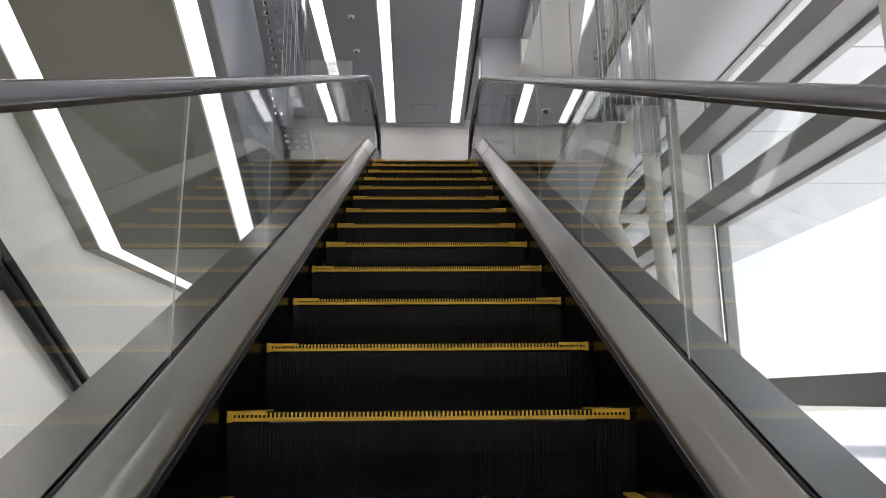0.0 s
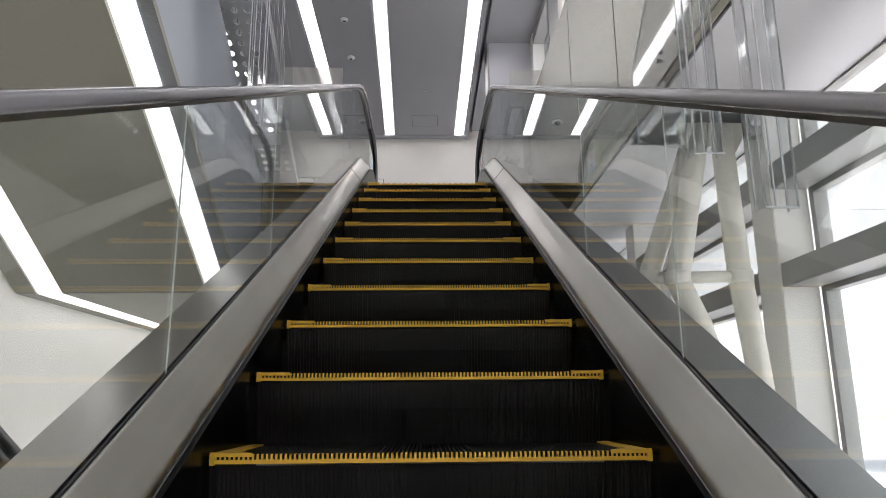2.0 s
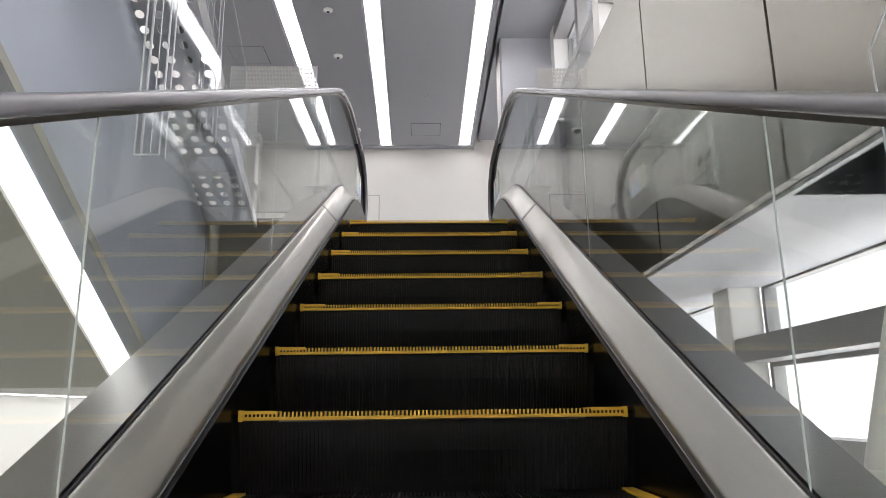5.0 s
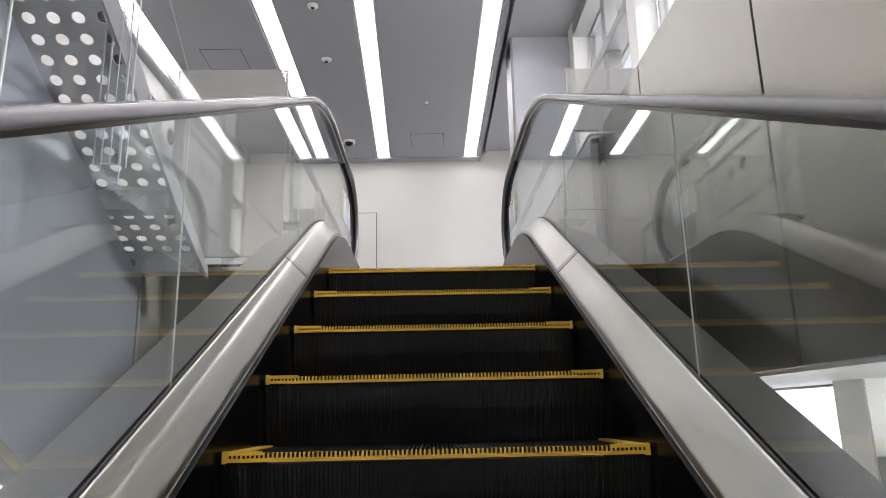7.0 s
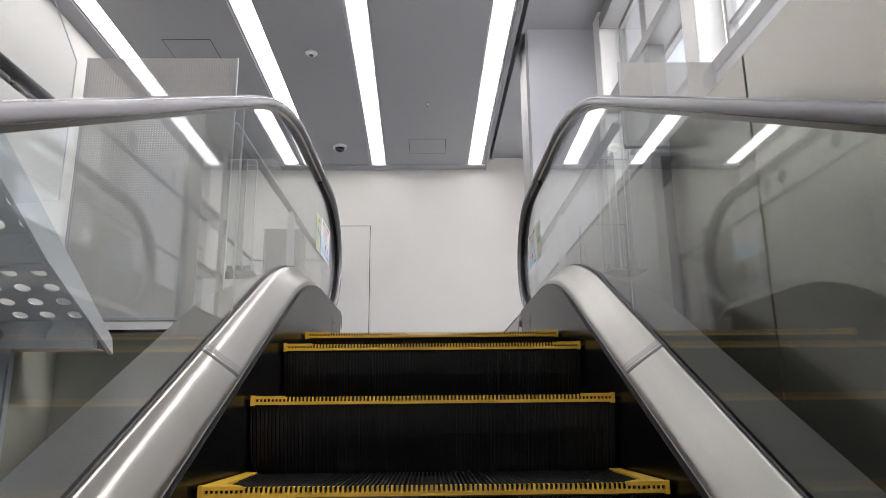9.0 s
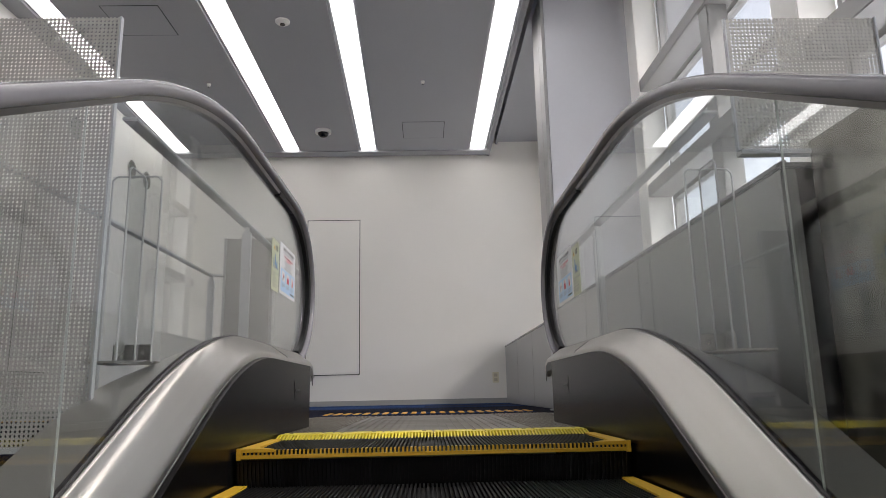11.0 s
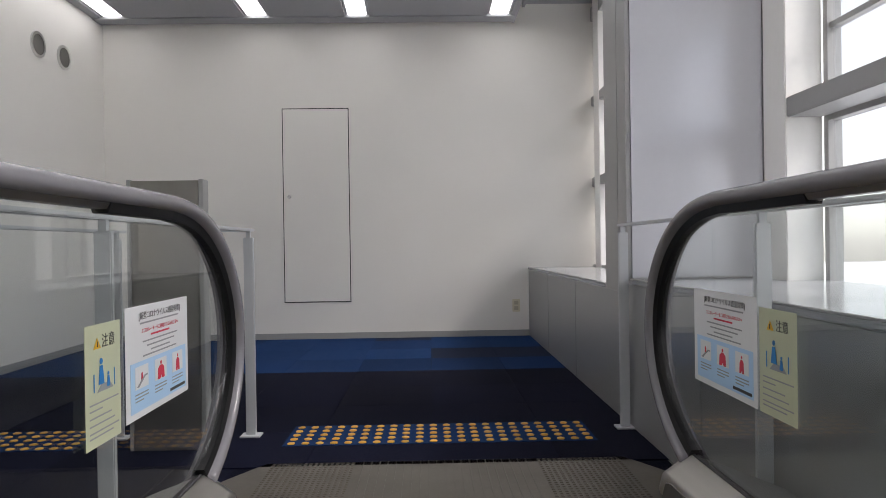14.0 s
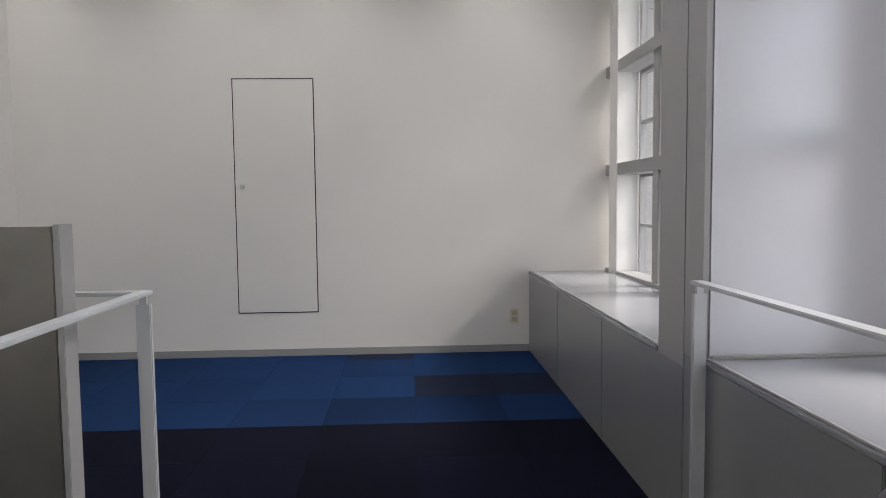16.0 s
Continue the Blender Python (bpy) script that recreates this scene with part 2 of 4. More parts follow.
def box(x0, x1, y0, y1, z0, z1, bevel=0.0, bm=None):
    b = bmesh.new()
    bmesh.ops.create_cube(b, size=1)
    for v in b.verts:
        v.co = Vector(((x0 + x1) / 2 + v.co.x * (x1 - x0), (y0 + y1) / 2 + v.co.y * (y1 - y0), (z0 + z1) / 2 + v.co.z * (z1 - z0)))
    if bevel:
        bmesh.ops.bevel(b, geom=b.edges[:], offset=bevel, segments=2, affect="EDGES", clamp_overlap=True)
    if bm is None:
        return b
    tmp = bpy.data.meshes.new("tmp")
    b.to_mesh(tmp)
    b.free()
    bm.from_mesh(tmp)
    bpy.data.meshes.remove(tmp)
    return bm


def prism(outline, axis, a, b, bm=None):
    """Extrude a closed outline of 2D points along an axis from a to b. x: (y, z) points; y: (x, z); z: (x, y)."""
    bm = bm or bmesh.new()

    def at(p, q):
        return {"x": (q, p[0], p[1]), "y": (p[0], q, p[1]), "z": (p[0], p[1], q)}[axis]

    ring = [[bm.verts.new(at(p, q)) for p in outline] for q in (a, b)]
    n = len(outline)
    for i in range(n):
        j = (i + 1) % n
        bm.faces.new((ring[0][i], ring[0][j], ring[1][j], ring[1][i]))
    bm.faces.new(ring[0][::-1])
    bm.faces.new(ring[1])
    bmesh.ops.recalc_face_normals(bm, faces=bm.faces[:])
    return bm


def tube(points, radius, sides=12, bm=None):
    bm = bm or bmesh.new()
    rings = []
    pts = [Vector(p) for p in points]
    ref = Vector((0, 0, 1))
    if abs((pts[-1] - pts[0]).normalized().z) > 0.8:
        ref = Vector((0, 1, 0))
    for i, p in enumerate(pts):
        d = (pts[min(i + 1, len(pts) - 1)] - pts[max(i - 1, 0)]).normalized()
        side = d.cross(ref)
        if side.length < 1e-3:
            side = Vector((1, 0, 0))
        side.normalize()
        up = side.cross(d)
        r = radius[i] if isinstance(radius, (list, tuple)) else radius
        rings.append([bm.verts.new(p + (side * math.cos(a) + up * math.sin(a)) * r) for a in [2 * math.pi * k / sides for k in range(sides)]])
    for r0, r1 in zip(rings, rings[1:]):
        for k in range(sides):
            bm.faces.new((r0[k], r0[(k + 1) % sides], r1[(k + 1) % sides], r1[k]))
    bm.faces.new(rings[0][::-1])
    bm.faces.new(rings[-1])
    bmesh.ops.recalc_face_normals(bm, faces=bm.faces[:])
    return bm


def sweep(rings, closed=True, bm=None):
    """Skin a row of equal rings of 3D points."""
    bm = bm or bmesh.new()
    vs = [[bm.verts.new(p) for p in r] for r in rings]
    n = len(rings[0])
    for a, b in zip(vs, vs[1:]):
        for k in range(n if closed else n - 1):
            j = (k + 1) % n
            bm.faces.new((a[k], a[j], b[j], b[k]))
    if closed:
        bm.faces.new(vs[0][::-1])
        bm.faces.new(vs[-1])
    bmesh.ops.recalc_face_normals(bm, faces=bm.faces[:])
    return bm


def disc(centre, axis, radius, depth, sides=20, bm=None):
    c, a = Vector(centre), Vector(axis).normalized()
    return tube([c, c + a * depth], radius, sides, bm)


# ---- shell of the building ----
LEFT, FAR, RIGHT, BACK, LOW = -3.0, 5.5, 1.46, -12.0, -5.2
CEILING = 2.896

b = box(LEFT - 0.25, 1.70, FAR, FAR + 0.25, -1.0, 3.5)
solid("wall_far", b, WHITE, "smooth white painted end wall with flush service door", "wall", kind="structure")
b = box(LEFT - 0.25, LEFT, BACK, FAR, LOW, 5.5)
solid("wall_left", b, WHITE, "white painted side wall with two round vents", "wall", kind="structure")
b = box(LEFT - 0.25, 2.0, BACK - 0.25, BACK, LOW - 0.2, 5.5)
solid("wall_back", b, WHITE, "plain white wall closing the hall below", "wall", kind="structure")
b = box(LEFT - 0.25, 2.0, BACK - 0.25, FAR + 0.25, LOW - 0.2, LOW)
solid("floor_low", b, TERRAZZO, "grey terrazzo floor of the lower hall", "floor", kind="structure")
# landing slab, cut back round the escalator's head
b = bmesh.new()
box(LEFT, -0.82, -0.64, FAR, -1.07, -0.012, bm=b)
box(LEFT, -1.40, -0.925, -0.64, -1.07, -0.012, bm=b)
box(0.80, RIGHT, -0.75, FAR, -0.69, -0.012, bm=b)
box(-0.82, 0.80, 0.90, FAR, -1.07, -0.012, bm=b)
solid("landing_slab", b, SOFFIT, "concrete landing slab under the carpet", "floor", kind="structure")

# ceiling with its slots for the strip lights, which run a little askew
STRIPS = [(-2.73, -2.815, 0.15), (-1.505, -1.55, 0.16), (-0.585, -0.662, 0.16), (0.606, 0.600, 0.16)]
CB, CF = -3.0, 5.30


def skew(a, c, off):
    """x of a line at the back and front of the ceiling, off metres beside the lamp that passes x = a at y 1.6 and x = c at y 5.3."""
    k = (c - a) / 3.7
    return a + (CB - 1.6) * k + off, a + (CF - 1.6) * k + off


def lane(l, r, z0, z1, y1=CF, bm=None):
    return prism([(l[0], CB), (r[0], CB), (r[1], y1), (l[1], y1)], "z", z0, z1, bm=bm)


b = bmesh.new()
edge = (LEFT, LEFT)
for a, c, w in STRIPS:
    lane(edge, skew(a, c, -w / 2 - 0.03), CEILING, CEILING + 0.05, bm=b)
    for s0, s1 in ((-w / 2 - 0.026, -w / 2 - 0.006), (w / 2 + 0.006, w / 2 + 0.026)):
        lane(skew(a, c, s0), skew(a, c, s1), CEILING + 0.012, CEILING + 0.05, bm=b)
    edge = skew(a, c, w / 2 + 0.03)
lane(edge, (0.74, 0.74), CEILING, CEILING + 0.05, bm=b)
box(LEFT, 0.74, BACK, CB, CEILING, CEILING + 0.05, bm=b)
box(LEFT, 0.74, 5.305, 5.46, CEILING - 0.012, CEILING + 0.05, bm=b)
box(0.86, 2.2, BACK, FAR, 3.06, 3.11, bm=b)
box(LEFT, 2.2, BACK, FAR, CEILING + 0.30, CEILING + 0.35, bm=b)
box(0.74, 0.76, BACK, FAR, CEILING - 0.01, CEILING + 0.3, bm=b)
box(0.835, 0.86, BACK, FAR, 3.03, CEILING + 0.3, bm=b)
solid("ceiling", b, CEIL, "pale grey panelled ceiling with recessed light slots", "ceiling", kind="structure")
for a, c, w in STRIPS:
    lamp = empty("strip_light", "white fluorescent strip light recessed in the grey ceiling", "ceiling light", "ceiling strip lights")
    part("diffuser", lane(skew(a, c, -w / 2), skew(a, c, w / 2), CEILING + 0.006, CEILING + 0.03, 5.296), LAMP, lamp)
    part("housing", lane(skew(a, c, -w / 2 - 0.004), skew(a, c, w / 2 + 0.004), CEILING + 0.031, CEILING + 0.07, 5.298), FRAMEGREY, lamp)

# sloping soffit under the stair, with two bent strips of light
SL, SY, SZ = 0.615, -1.5, -1.134


def soffit_z(y):
    return SZ - SL * (y - SY) if y < SY else SZ


def soffit_band(x0, x1, lift, thick, y0=-9.5, y1=3.0):
    zl = lambda y: soffit_z(y) + lift
    return prism([(y0, zl(y0)), (SY, zl(SY)), (y1, zl(y1)), (y1, zl(y1) + thick), (SY, zl(SY) + thick), (y0, zl(y0) + thick)], "x", x0, x1)


FX = -1.385
soff = empty("soffit", "sloping grey metal panel soffit beneath the stair", "ceiling", kind="structure")
for x0, x1 in ((LEFT, -2.855), (-2.665, -1.625), (-1.455, FX)):
    part("panel", soffit_band(x0, x1, 0, 0.05), SOFFIT, soff)
for x0, x1, y1 in ((-2.84, -2.68, 2.9), (-1.61, -1.47, 2.9)):
    lamp = empty("strip_light", "white strip light bending down the sloping soffit", "ceiling light", "soffit strip lights")
    part("diffuser", soffit_band(x0, x1, -0.003, 0.03, y1=y1), LAMPLOW, lamp)
    part("housing", soffit_band(x0 - 0.012, x1 + 0.012, 0.03, 0.03, y1=y1), POSTWHITE, lamp)
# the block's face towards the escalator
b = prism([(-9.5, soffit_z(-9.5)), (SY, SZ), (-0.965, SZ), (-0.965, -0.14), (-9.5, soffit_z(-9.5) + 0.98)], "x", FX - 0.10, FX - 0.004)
solid("fascia", b, FASCIA, "satin white metal fascia beside the stair, bluish daylight put in its colour", "wall", kind="structure")

# ---- escalator ----
PITCH, RISE, YI = 0.40, 0.1989, -0.76
TAN = RISE / PITCH
NOSE0 = -5.716
YTOP = -0.08
YBOT = -9.9


def soft_rise(y, y_meet, flat, reach):
    """Height of a line of slope TAN that meets a level at y_meet and is rounded over +-reach."""
    z = flat + (y - y_meet) * TAN
    d = y - y_meet
    if d <= -reach:
        return z
    if d >= reach:
        return flat
    return flat - TAN * (reach - d) ** 2 / (4 * reach)


def nose(y):
    return soft_rise(y, YI, 0.0, 0.36)


def skirt_top(y):
    return soft_rise(y, -0.385, 0.262, 0.32)


def glass_foot(y):
    return soft_rise(y, -0.533, 0.310, 0.40)


def rail_mid(y):
    return soft_rise(y, -0.648, 0.938, 0.45)


esc = empty("escalator", "escalator with glass balustrades, grey handrails and black yellow-edged steps", "escalator")
HALF = 0.502
RIBS = 96
w = 2 * HALF / RIBS


def wave(depth):
    """Square ribs across the width: (x, height) points."""
    pts = []
    for i in range(RIBS):
        x = -HALF + i * w
        pts += [(x, 0), (x + w * 0.5, 0), (x + w * 0.5, -depth), (x + w, -depth)]
    return pts


def strip_of(rows):
    bm = bmesh.new()
    vs = [[bm.verts.new(p) for p in r] for r in rows]
    for a, c in zip(vs, vs[1:]):
        for k in range(len(a) - 1):
            bm.faces.new((a[k], a[k + 1], c[k + 1], c[k]))
    bmesh.ops.recalc_face_normals(bm, faces=bm.faces[:])
    return bm


def step_mesh():
    pts = wave(0.010)
    rows = [[(x, PITCH - 0.004, h) for x, h in pts], [(x, 0.0125, h) for x, h in pts]]
    tread = strip_of(rows)
    pr = wave(0.004)
    rows = [[(x, 0.006 - h, -0.024) for x, h in pr], [(x, 0.018 - h, -0.10) for x, h in pr], [(x, 0.05 - h, -RISE - 0.02) for x, h in pr]]
    riser = strip_of(rows)
    return mesh_of(tread, "tread", STEPBLACK), mesh_of(riser, "riser", RISERBLACK)


def nose_mesh():
    bm = bmesh.new()
    box(-HALF, HALF, 0.0, 0.014, -0.0195, -0.011, bm=bm)
    for i in range(RIBS):
        x = -HALF + i * w
        vs = [bm.verts.new(p) for p in ((x, 0.001, -0.011), (x + w * 0.5, 0.001, -0.011), (x + w * 0.5, 0.0012, 0.0015), (x, 0.0012, 0.0015), (x, 0.016, 0.0015), (x + w * 0.5, 0.016, 0.0015))]
        bm.faces.new(vs[:4])
        bm.faces.new((vs[3], vs[2], vs[5], vs[4]))
    return mesh_of(bm, "yellow_edge", YELLOW)


def side_mesh():
    bm = bmesh.new()
    prism([(0.0, 0.0), (0.095, 0.0), (0.040, 0.07), (0.030, PITCH - 0.005), (0.0, PITCH - 0.005)], "z", -0.004, 0.0045, bm=bm)
    box(0.0, 0.010, -0.002, 0.012, -0.022, 0.006, bm=bm)
    return mesh_of(bm, "yellow_side", YELLOW)


TREAD, RISER = step_mesh()
EDGE, SIDE = nose_mesh(), side_mesh()
y = NOSE0 - 10 * PITCH
while y < YTOP - 0.05:
    step = new("step", TREAD)
    step.parent, step.location = esc, (0, y, nose(y))
    tagged(step, "black ribbed escalator step with yellow edges")
    for nm, me, m4 in (("riser", RISER, Matrix()), ("yellow_edge", EDGE, Matrix()), ("yellow_side", SIDE, Matrix.Translation((-HALF, 0, 0))), ("yellow_side", SIDE, Matrix.Translation((HALF, 0, 0)) @ Matrix.Diagonal((-1, 1, 1, 1)))):
        o = new(nm, me)
        o.parent, o.matrix_basis = step, m4
    y += PITCH


def stations(y0, y1, n):
    return [y0 + (y1 - y0) * i / (n - 1) for i in range(n)]


def along():
    """Places along the run, dense where it bends."""
    return [YBOT] + stations(-9.0, -1.4, 9) + stations(-1.3, 0.2, 26)


GLASS_X = {-1: 0.602, 1: 0.602}
NEW_Z, NEW_A, NEW_B = 0.600, 0.460, 0.336
NEWEL_Y = {-1: 0.585, 1: 0.660}


def rail_path(side, turn=-66):
    """(y, z) of the handrail's middle, with the outward normal."""
    pts = [(yy, rail_mid(yy)) for yy in along() + [0.30, 0.42, NEWEL_Y[side]]]
    for i in range(1, 49):
        a = radians(90 + (turn - 90) * i / 48)
        pts.append((NEWEL_Y[side] + NEW_A * math.cos(a), NEW_Z + NEW_B * math.sin(a)))
    out = []
    for i, p in enumerate(pts):
        q0, q1 = pts[max(i - 1, 0)], pts[min(i + 1, len(pts) - 1)]
        dy, dz = q1[0] - q0[0], q1[1] - q0[1]
        n = math.hypot(dy, dz)
        out.append((p, (-dz / n, dy / n)))
    return out


def rail_sweep(side, profile, first=0, last=None):
    """profile: (across, outward) points about the handrail's middle, over a stretch of the path's stations."""
    rings = []
    for (y0, z0), (ny, nz) in rail_path(side)[first:last]:
        rings.append([(side * GLASS_X[side] + a, y0 + ny * o, z0 + nz * o) for a, o in profile])
    return sweep(rings)


def oval(a, b, n=16, power=0.75):
    pts = []
    for i in range(n):
        t = 2 * math.pi * i / n
        c, s = math.cos(t), math.sin(t)
        pts.append((a * math.copysign(abs(c) ** power, c), b * math.copysign(abs(s) ** power, s)))
    return pts


def deck_sweep(side, profile, y_end):
    """profile: (x, share of the way from skirt top to glass foot, extra height)."""
    rings = []
    for yy in along() + [0.45, y_end - 0.06, y_end - 0.02, y_end]:
        drop = 0.0 if yy <= y_end - 0.06 else 0.012 if yy < y_end else 0.045
        a, c = skirt_top(yy), glass_foot(yy)
        rings.append([(side * x, yy, a + (c - a) * s + e - drop) for x, s, e in profile])
    return sweep(rings)


JOINTS = {-1: [-8.78, -7.33, -5.86, -4.95, -3.985, -2.60, -1.20], 1: [-8.80, -7.35, -5.88, -4.89, -3.985, -2.605, -1.22]}
RUN = len(along()) + 2
for side in (-1, 1):
    bal = tagged(new("balustrade"), "glass balustrade with stainless decking and grey handrail")
    bal.parent = esc
    GX = GLASS_X[side]
    wide = GX - 0.568
    tip = NEWEL_Y[side] + 0.235
    part("handrail", rail_sweep(side, oval(0.037, 0.0180, 28)), RAILGREY, bal, "grey rubber handrail", smooth=True)
    part("handrail_guide", rail_sweep(side, [(-0.013, -0.034), (0.013, -0.034), (0.022, -0.008), (-0.022, -0.008)], RUN - 2), RUBBER, bal, "black handrail guide rail")
    part("guide_channel", rail_sweep(side, [(-0.011, -0.027), (0.011, -0.027), (0.021, -0.010), (-0.021, -0.010)], 0, RUN - 1), GUIDE, bal, "grey metal handrail guide channel")
    # glass panes, leaning with the run, with a narrow joint between them
    for j0, j1 in zip([YBOT] + JOINTS[side], JOINTS[side] + [None]):
        last = j1 is None
        ys = stations(j0 + 0.003, (j1 if not last else NEWEL_Y[side]) - 0.003, 14)
        low = [(yy - 0.0, glass_foot(yy) - 0.02) for yy in ys]
        top = [(yy, rail_mid(yy) - 0.022) for yy in ys]
        if last:
            for i in range(1, 15):
                a = radians(90 - 150 * i / 14)
                top.append((NEWEL_Y[side] + (NEW_A - 0.04) * math.cos(a), NEW_Z + (NEW_B - 0.04) * math.sin(a)))
            low.append((tip, glass_foot(tip) - 0.02))
        rows = low + top[::-1]
        bm = prism(rows, "x", side * GX - 0.004, side * GX + 0.004)
        pane = part("glass_pane", bm, GLASS, bal, "clear toughened glass pane")
        pane.visible_shadow = False
        if not last:
            yb, yt = ys[-1], top[-1][0]
            part("glass_edge", sweep([[(side * GX - 0.0018, yb + 0.0020, low[-1][1]), (side * GX + 0.0018, yb + 0.0020, low[-1][1]), (side * GX + 0.0018, yb + 0.0038, low[-1][1]), (side * GX - 0.0018, yb + 0.0038, low[-1][1])],
                                      [(side * GX - 0.0018, yt + 0.0020, top[-1][1]), (side * GX + 0.0018, yt + 0.0020, top[-1][1]), (side * GX + 0.0018, yt + 0.0038, top[-1][1]), (side * GX - 0.0018, yt + 0.0038, top[-1][1])]]), EDGEGLASS, pane)
    rim = 0.5605 + wide
    across = [(0.5275 + (rim - 0.5275) * q, q, 0.0055) for q in (0.06, 0.10, 0.40, 0.70, 0.90, 0.95)]
    part("inner_deck", deck_sweep(side, [(0.5275, 0.0, -0.010), (0.5278, 0.015, 0.001)] + across + [(rim, 1.0, 0.0), (rim, 1.0, -0.03), (0.545, 0.0, -0.03), (0.5305, 0.0, -0.020)], tip), DECK, bal, "brushed stainless inner decking", smooth=True)
    for ys0, half, jm in ((-1.335, 0.011, JOINTSTEEL), (-1.362, 0.005, TRIM), (0.22, 0.002, TRIM)):
        rings = []
        for y_in in (ys0 - half, ys0 + half):
            ring = []
            for x, q, e in ((0.5265, 0.02, 0.002), (0.5295 + 0.06 * wide, 0.08, 0.0072), (0.5440 + 0.5 * wide, 0.50, 0.0072), (0.5575 + 0.93 * wide, 0.93, 0.0072), (0.5600 + wide, 1.0, 0.0015), (0.5440 + 0.5 * wide, 0.5, 0.0), (0.530, 0.1, -0.004)):
                yy = y_in - (0.12 * q if ys0 < -1 else 0.0)
                ring.append((side * x, yy, skirt_top(yy) * (1 - q) + glass_foot(yy) * q + e))
            rings.append(ring)
        part("deck_joint", sweep(rings), jm, bal, "joint strip across the decking")
    part("gasket", deck_sweep(side, [(0.5608 + wide, 1.0, -0.02), (0.5608 + wide, 1.0, 0.003), (0.5638 + wide, 1.0, 0.006), (0.5638 + wide, 1.0, -0.02)], tip), GASKET, bal, "dark grey glazing gasket")
    part("outer_gasket", deck_sweep(side, [(0.5722 + wide, 1.0, -0.02), (0.5722 + wide, 1.0, 0.005), (0.5755 + wide, 1.0, 0.003), (0.5755 + wide, 1.0, -0.02)], tip), GASKET, bal, "dark grey glazing gasket")
    # The right deck takes the copy whose colour holds its dark reflection.
    part("outer_deck", deck_sweep(side, [(0.5758 + wide, 1.0, -0.002), (0.70, 1.0, -0.036), (0.826, 1.0, -0.087), (0.832, 1.0, -0.095), (0.832, 1.0, -0.40), (0.820, 1.0, -0.40), (0.5758 + wide, 1.0, -0.04)], tip), DECKDULL if side < 0 else DECKDIM, bal, "dull metal outer decking" if side < 0 else "dull metal outer decking, its dark reflection put in the colour")
    part("trim", deck_sweep(side, [(0.5255, 0.0, -0.046), (0.5255, 0.0, -0.010), (0.5285, 0.0, -0.008), (0.5285, 0.0, -0.046)], tip - 0.03), TRIM, bal, "dark satin trim under the decking")
    # black skirt panel down to the steps
    ys = along() + [0.40, 0.63]
    rows = [(yy, skirt_top(yy) - 0.012) for yy in ys] + [(yy, min(nose(yy) - 0.30, skirt_top(yy) - 0.35)) for yy in reversed(ys)]
    xa, xb = sorted((side * 0.512, side * 0.529))
    part("skirt_panel", prism(rows, "x", xa, xb), SKIRT, bal, "black skirt panel")
    part("newel_cap", box(min(side * 0.53, side * 0.64), max(side * 0.53, side * 0.64), 0.56, 0.632, 0.0, 0.25, 0.006), SKIRT, bal, "black newel end cover")
    for yy, zz in ((0.28, 0.232), (0.53, 0.232), (-0.12, 0.212), (0.43, 0.232)):
        part("rivet", disc((side * 0.5255, yy, zz), (-side, 0, 0), 0.007, 0.004, 10), CHROME, bal)

part("truss_cover", prism([(YBOT, nose(YBOT) - 0.55), (-1.0, nose(-1.0) - 0.55), (0.9, -0.55), (0.9, -0.95), (-1.0, nose(-1.0) - 1.0), (YBOT, nose(YBOT) - 1.0)], "x", -0.80, 0.80), DECKDULL, esc, "dull metal truss cover")
part("landing_plate", prism([(-0.82, 0.10), (0.82, 0.10), (0.90, 1.50), (0.70, 1.84), (-0.70, 1.84), (-0.90, 1.50)], "z", -0.012, 0.0), PLATE, esc, "ribbed steel landing plate")
for i in range(6):
    x0 = -0.505 + i * 1.01 / 6
    comb = part("comb_segment", box(x0 + 0.001, x0 + 1.01 / 6 - 0.001, -0.02, 0.10, -0.008, 0.006, 0.003), COMBY, esc, "yellow comb plate segment")
    bm = bmesh.new()
    for q in range(16):
        x = x0 + (q + 0.5) * 1.01 / 96
        prism([(-0.075, -0.008), (-0.02, -0.006), (-0.02, 0.005)], "x", x - 0.0023, x + 0.0023, bm=bm)
    part("comb_teeth", bm, COMBY, comb)
    for dx in (0.03, 0.138):
        part("screw", disc((x0 + dx, 0.06, 0.0058), (0, 0, 1), 0.007, 0.0012, 10), TRIM, comb)
GROOVE = mesh_of(box(-0.0022, 0.0022, 0.12, 1.835, 0.0, 0.0024), "plate_rib", PLATE)
x = -0.32
while x < 0.33:
    o = new("plate_rib", GROOVE)
    o.parent, o.location = esc, (x, 0, 0)
    x += 0.0315
bm = bmesh.new()
for sgn in (-1, 1):
    for i in range(16):
        for j in range(78):
            x, y = sgn * (0.36 + i * 0.0205), 0.13 + j * 0.022
            if abs(x) < 0.69 or y < 1.5:
                vs = [bm.verts.new((x + a * 0.0065, y + c * 0.0045, z)) for a, c, z in ((-1, -1, 0.0), (1, -1, 0.0), (1, 1, 0.0), (-1, 1, 0.0), (-0.6, -0.6, 0.003), (0.6, -0.6, 0.003), (0.6, 0.6, 0.003), (-0.6, 0.6, 0.003))]
                for f in ((4, 5, 6, 7), (0, 1, 5, 4), (1, 2, 6, 5), (2, 3, 7, 6), (3, 0, 4, 7)):
                    bm.faces.new([vs[q] for q in f])
tagged(part("plate_studs", bm, PLATE, esc, "field of small raised studs"), kind="stuff")
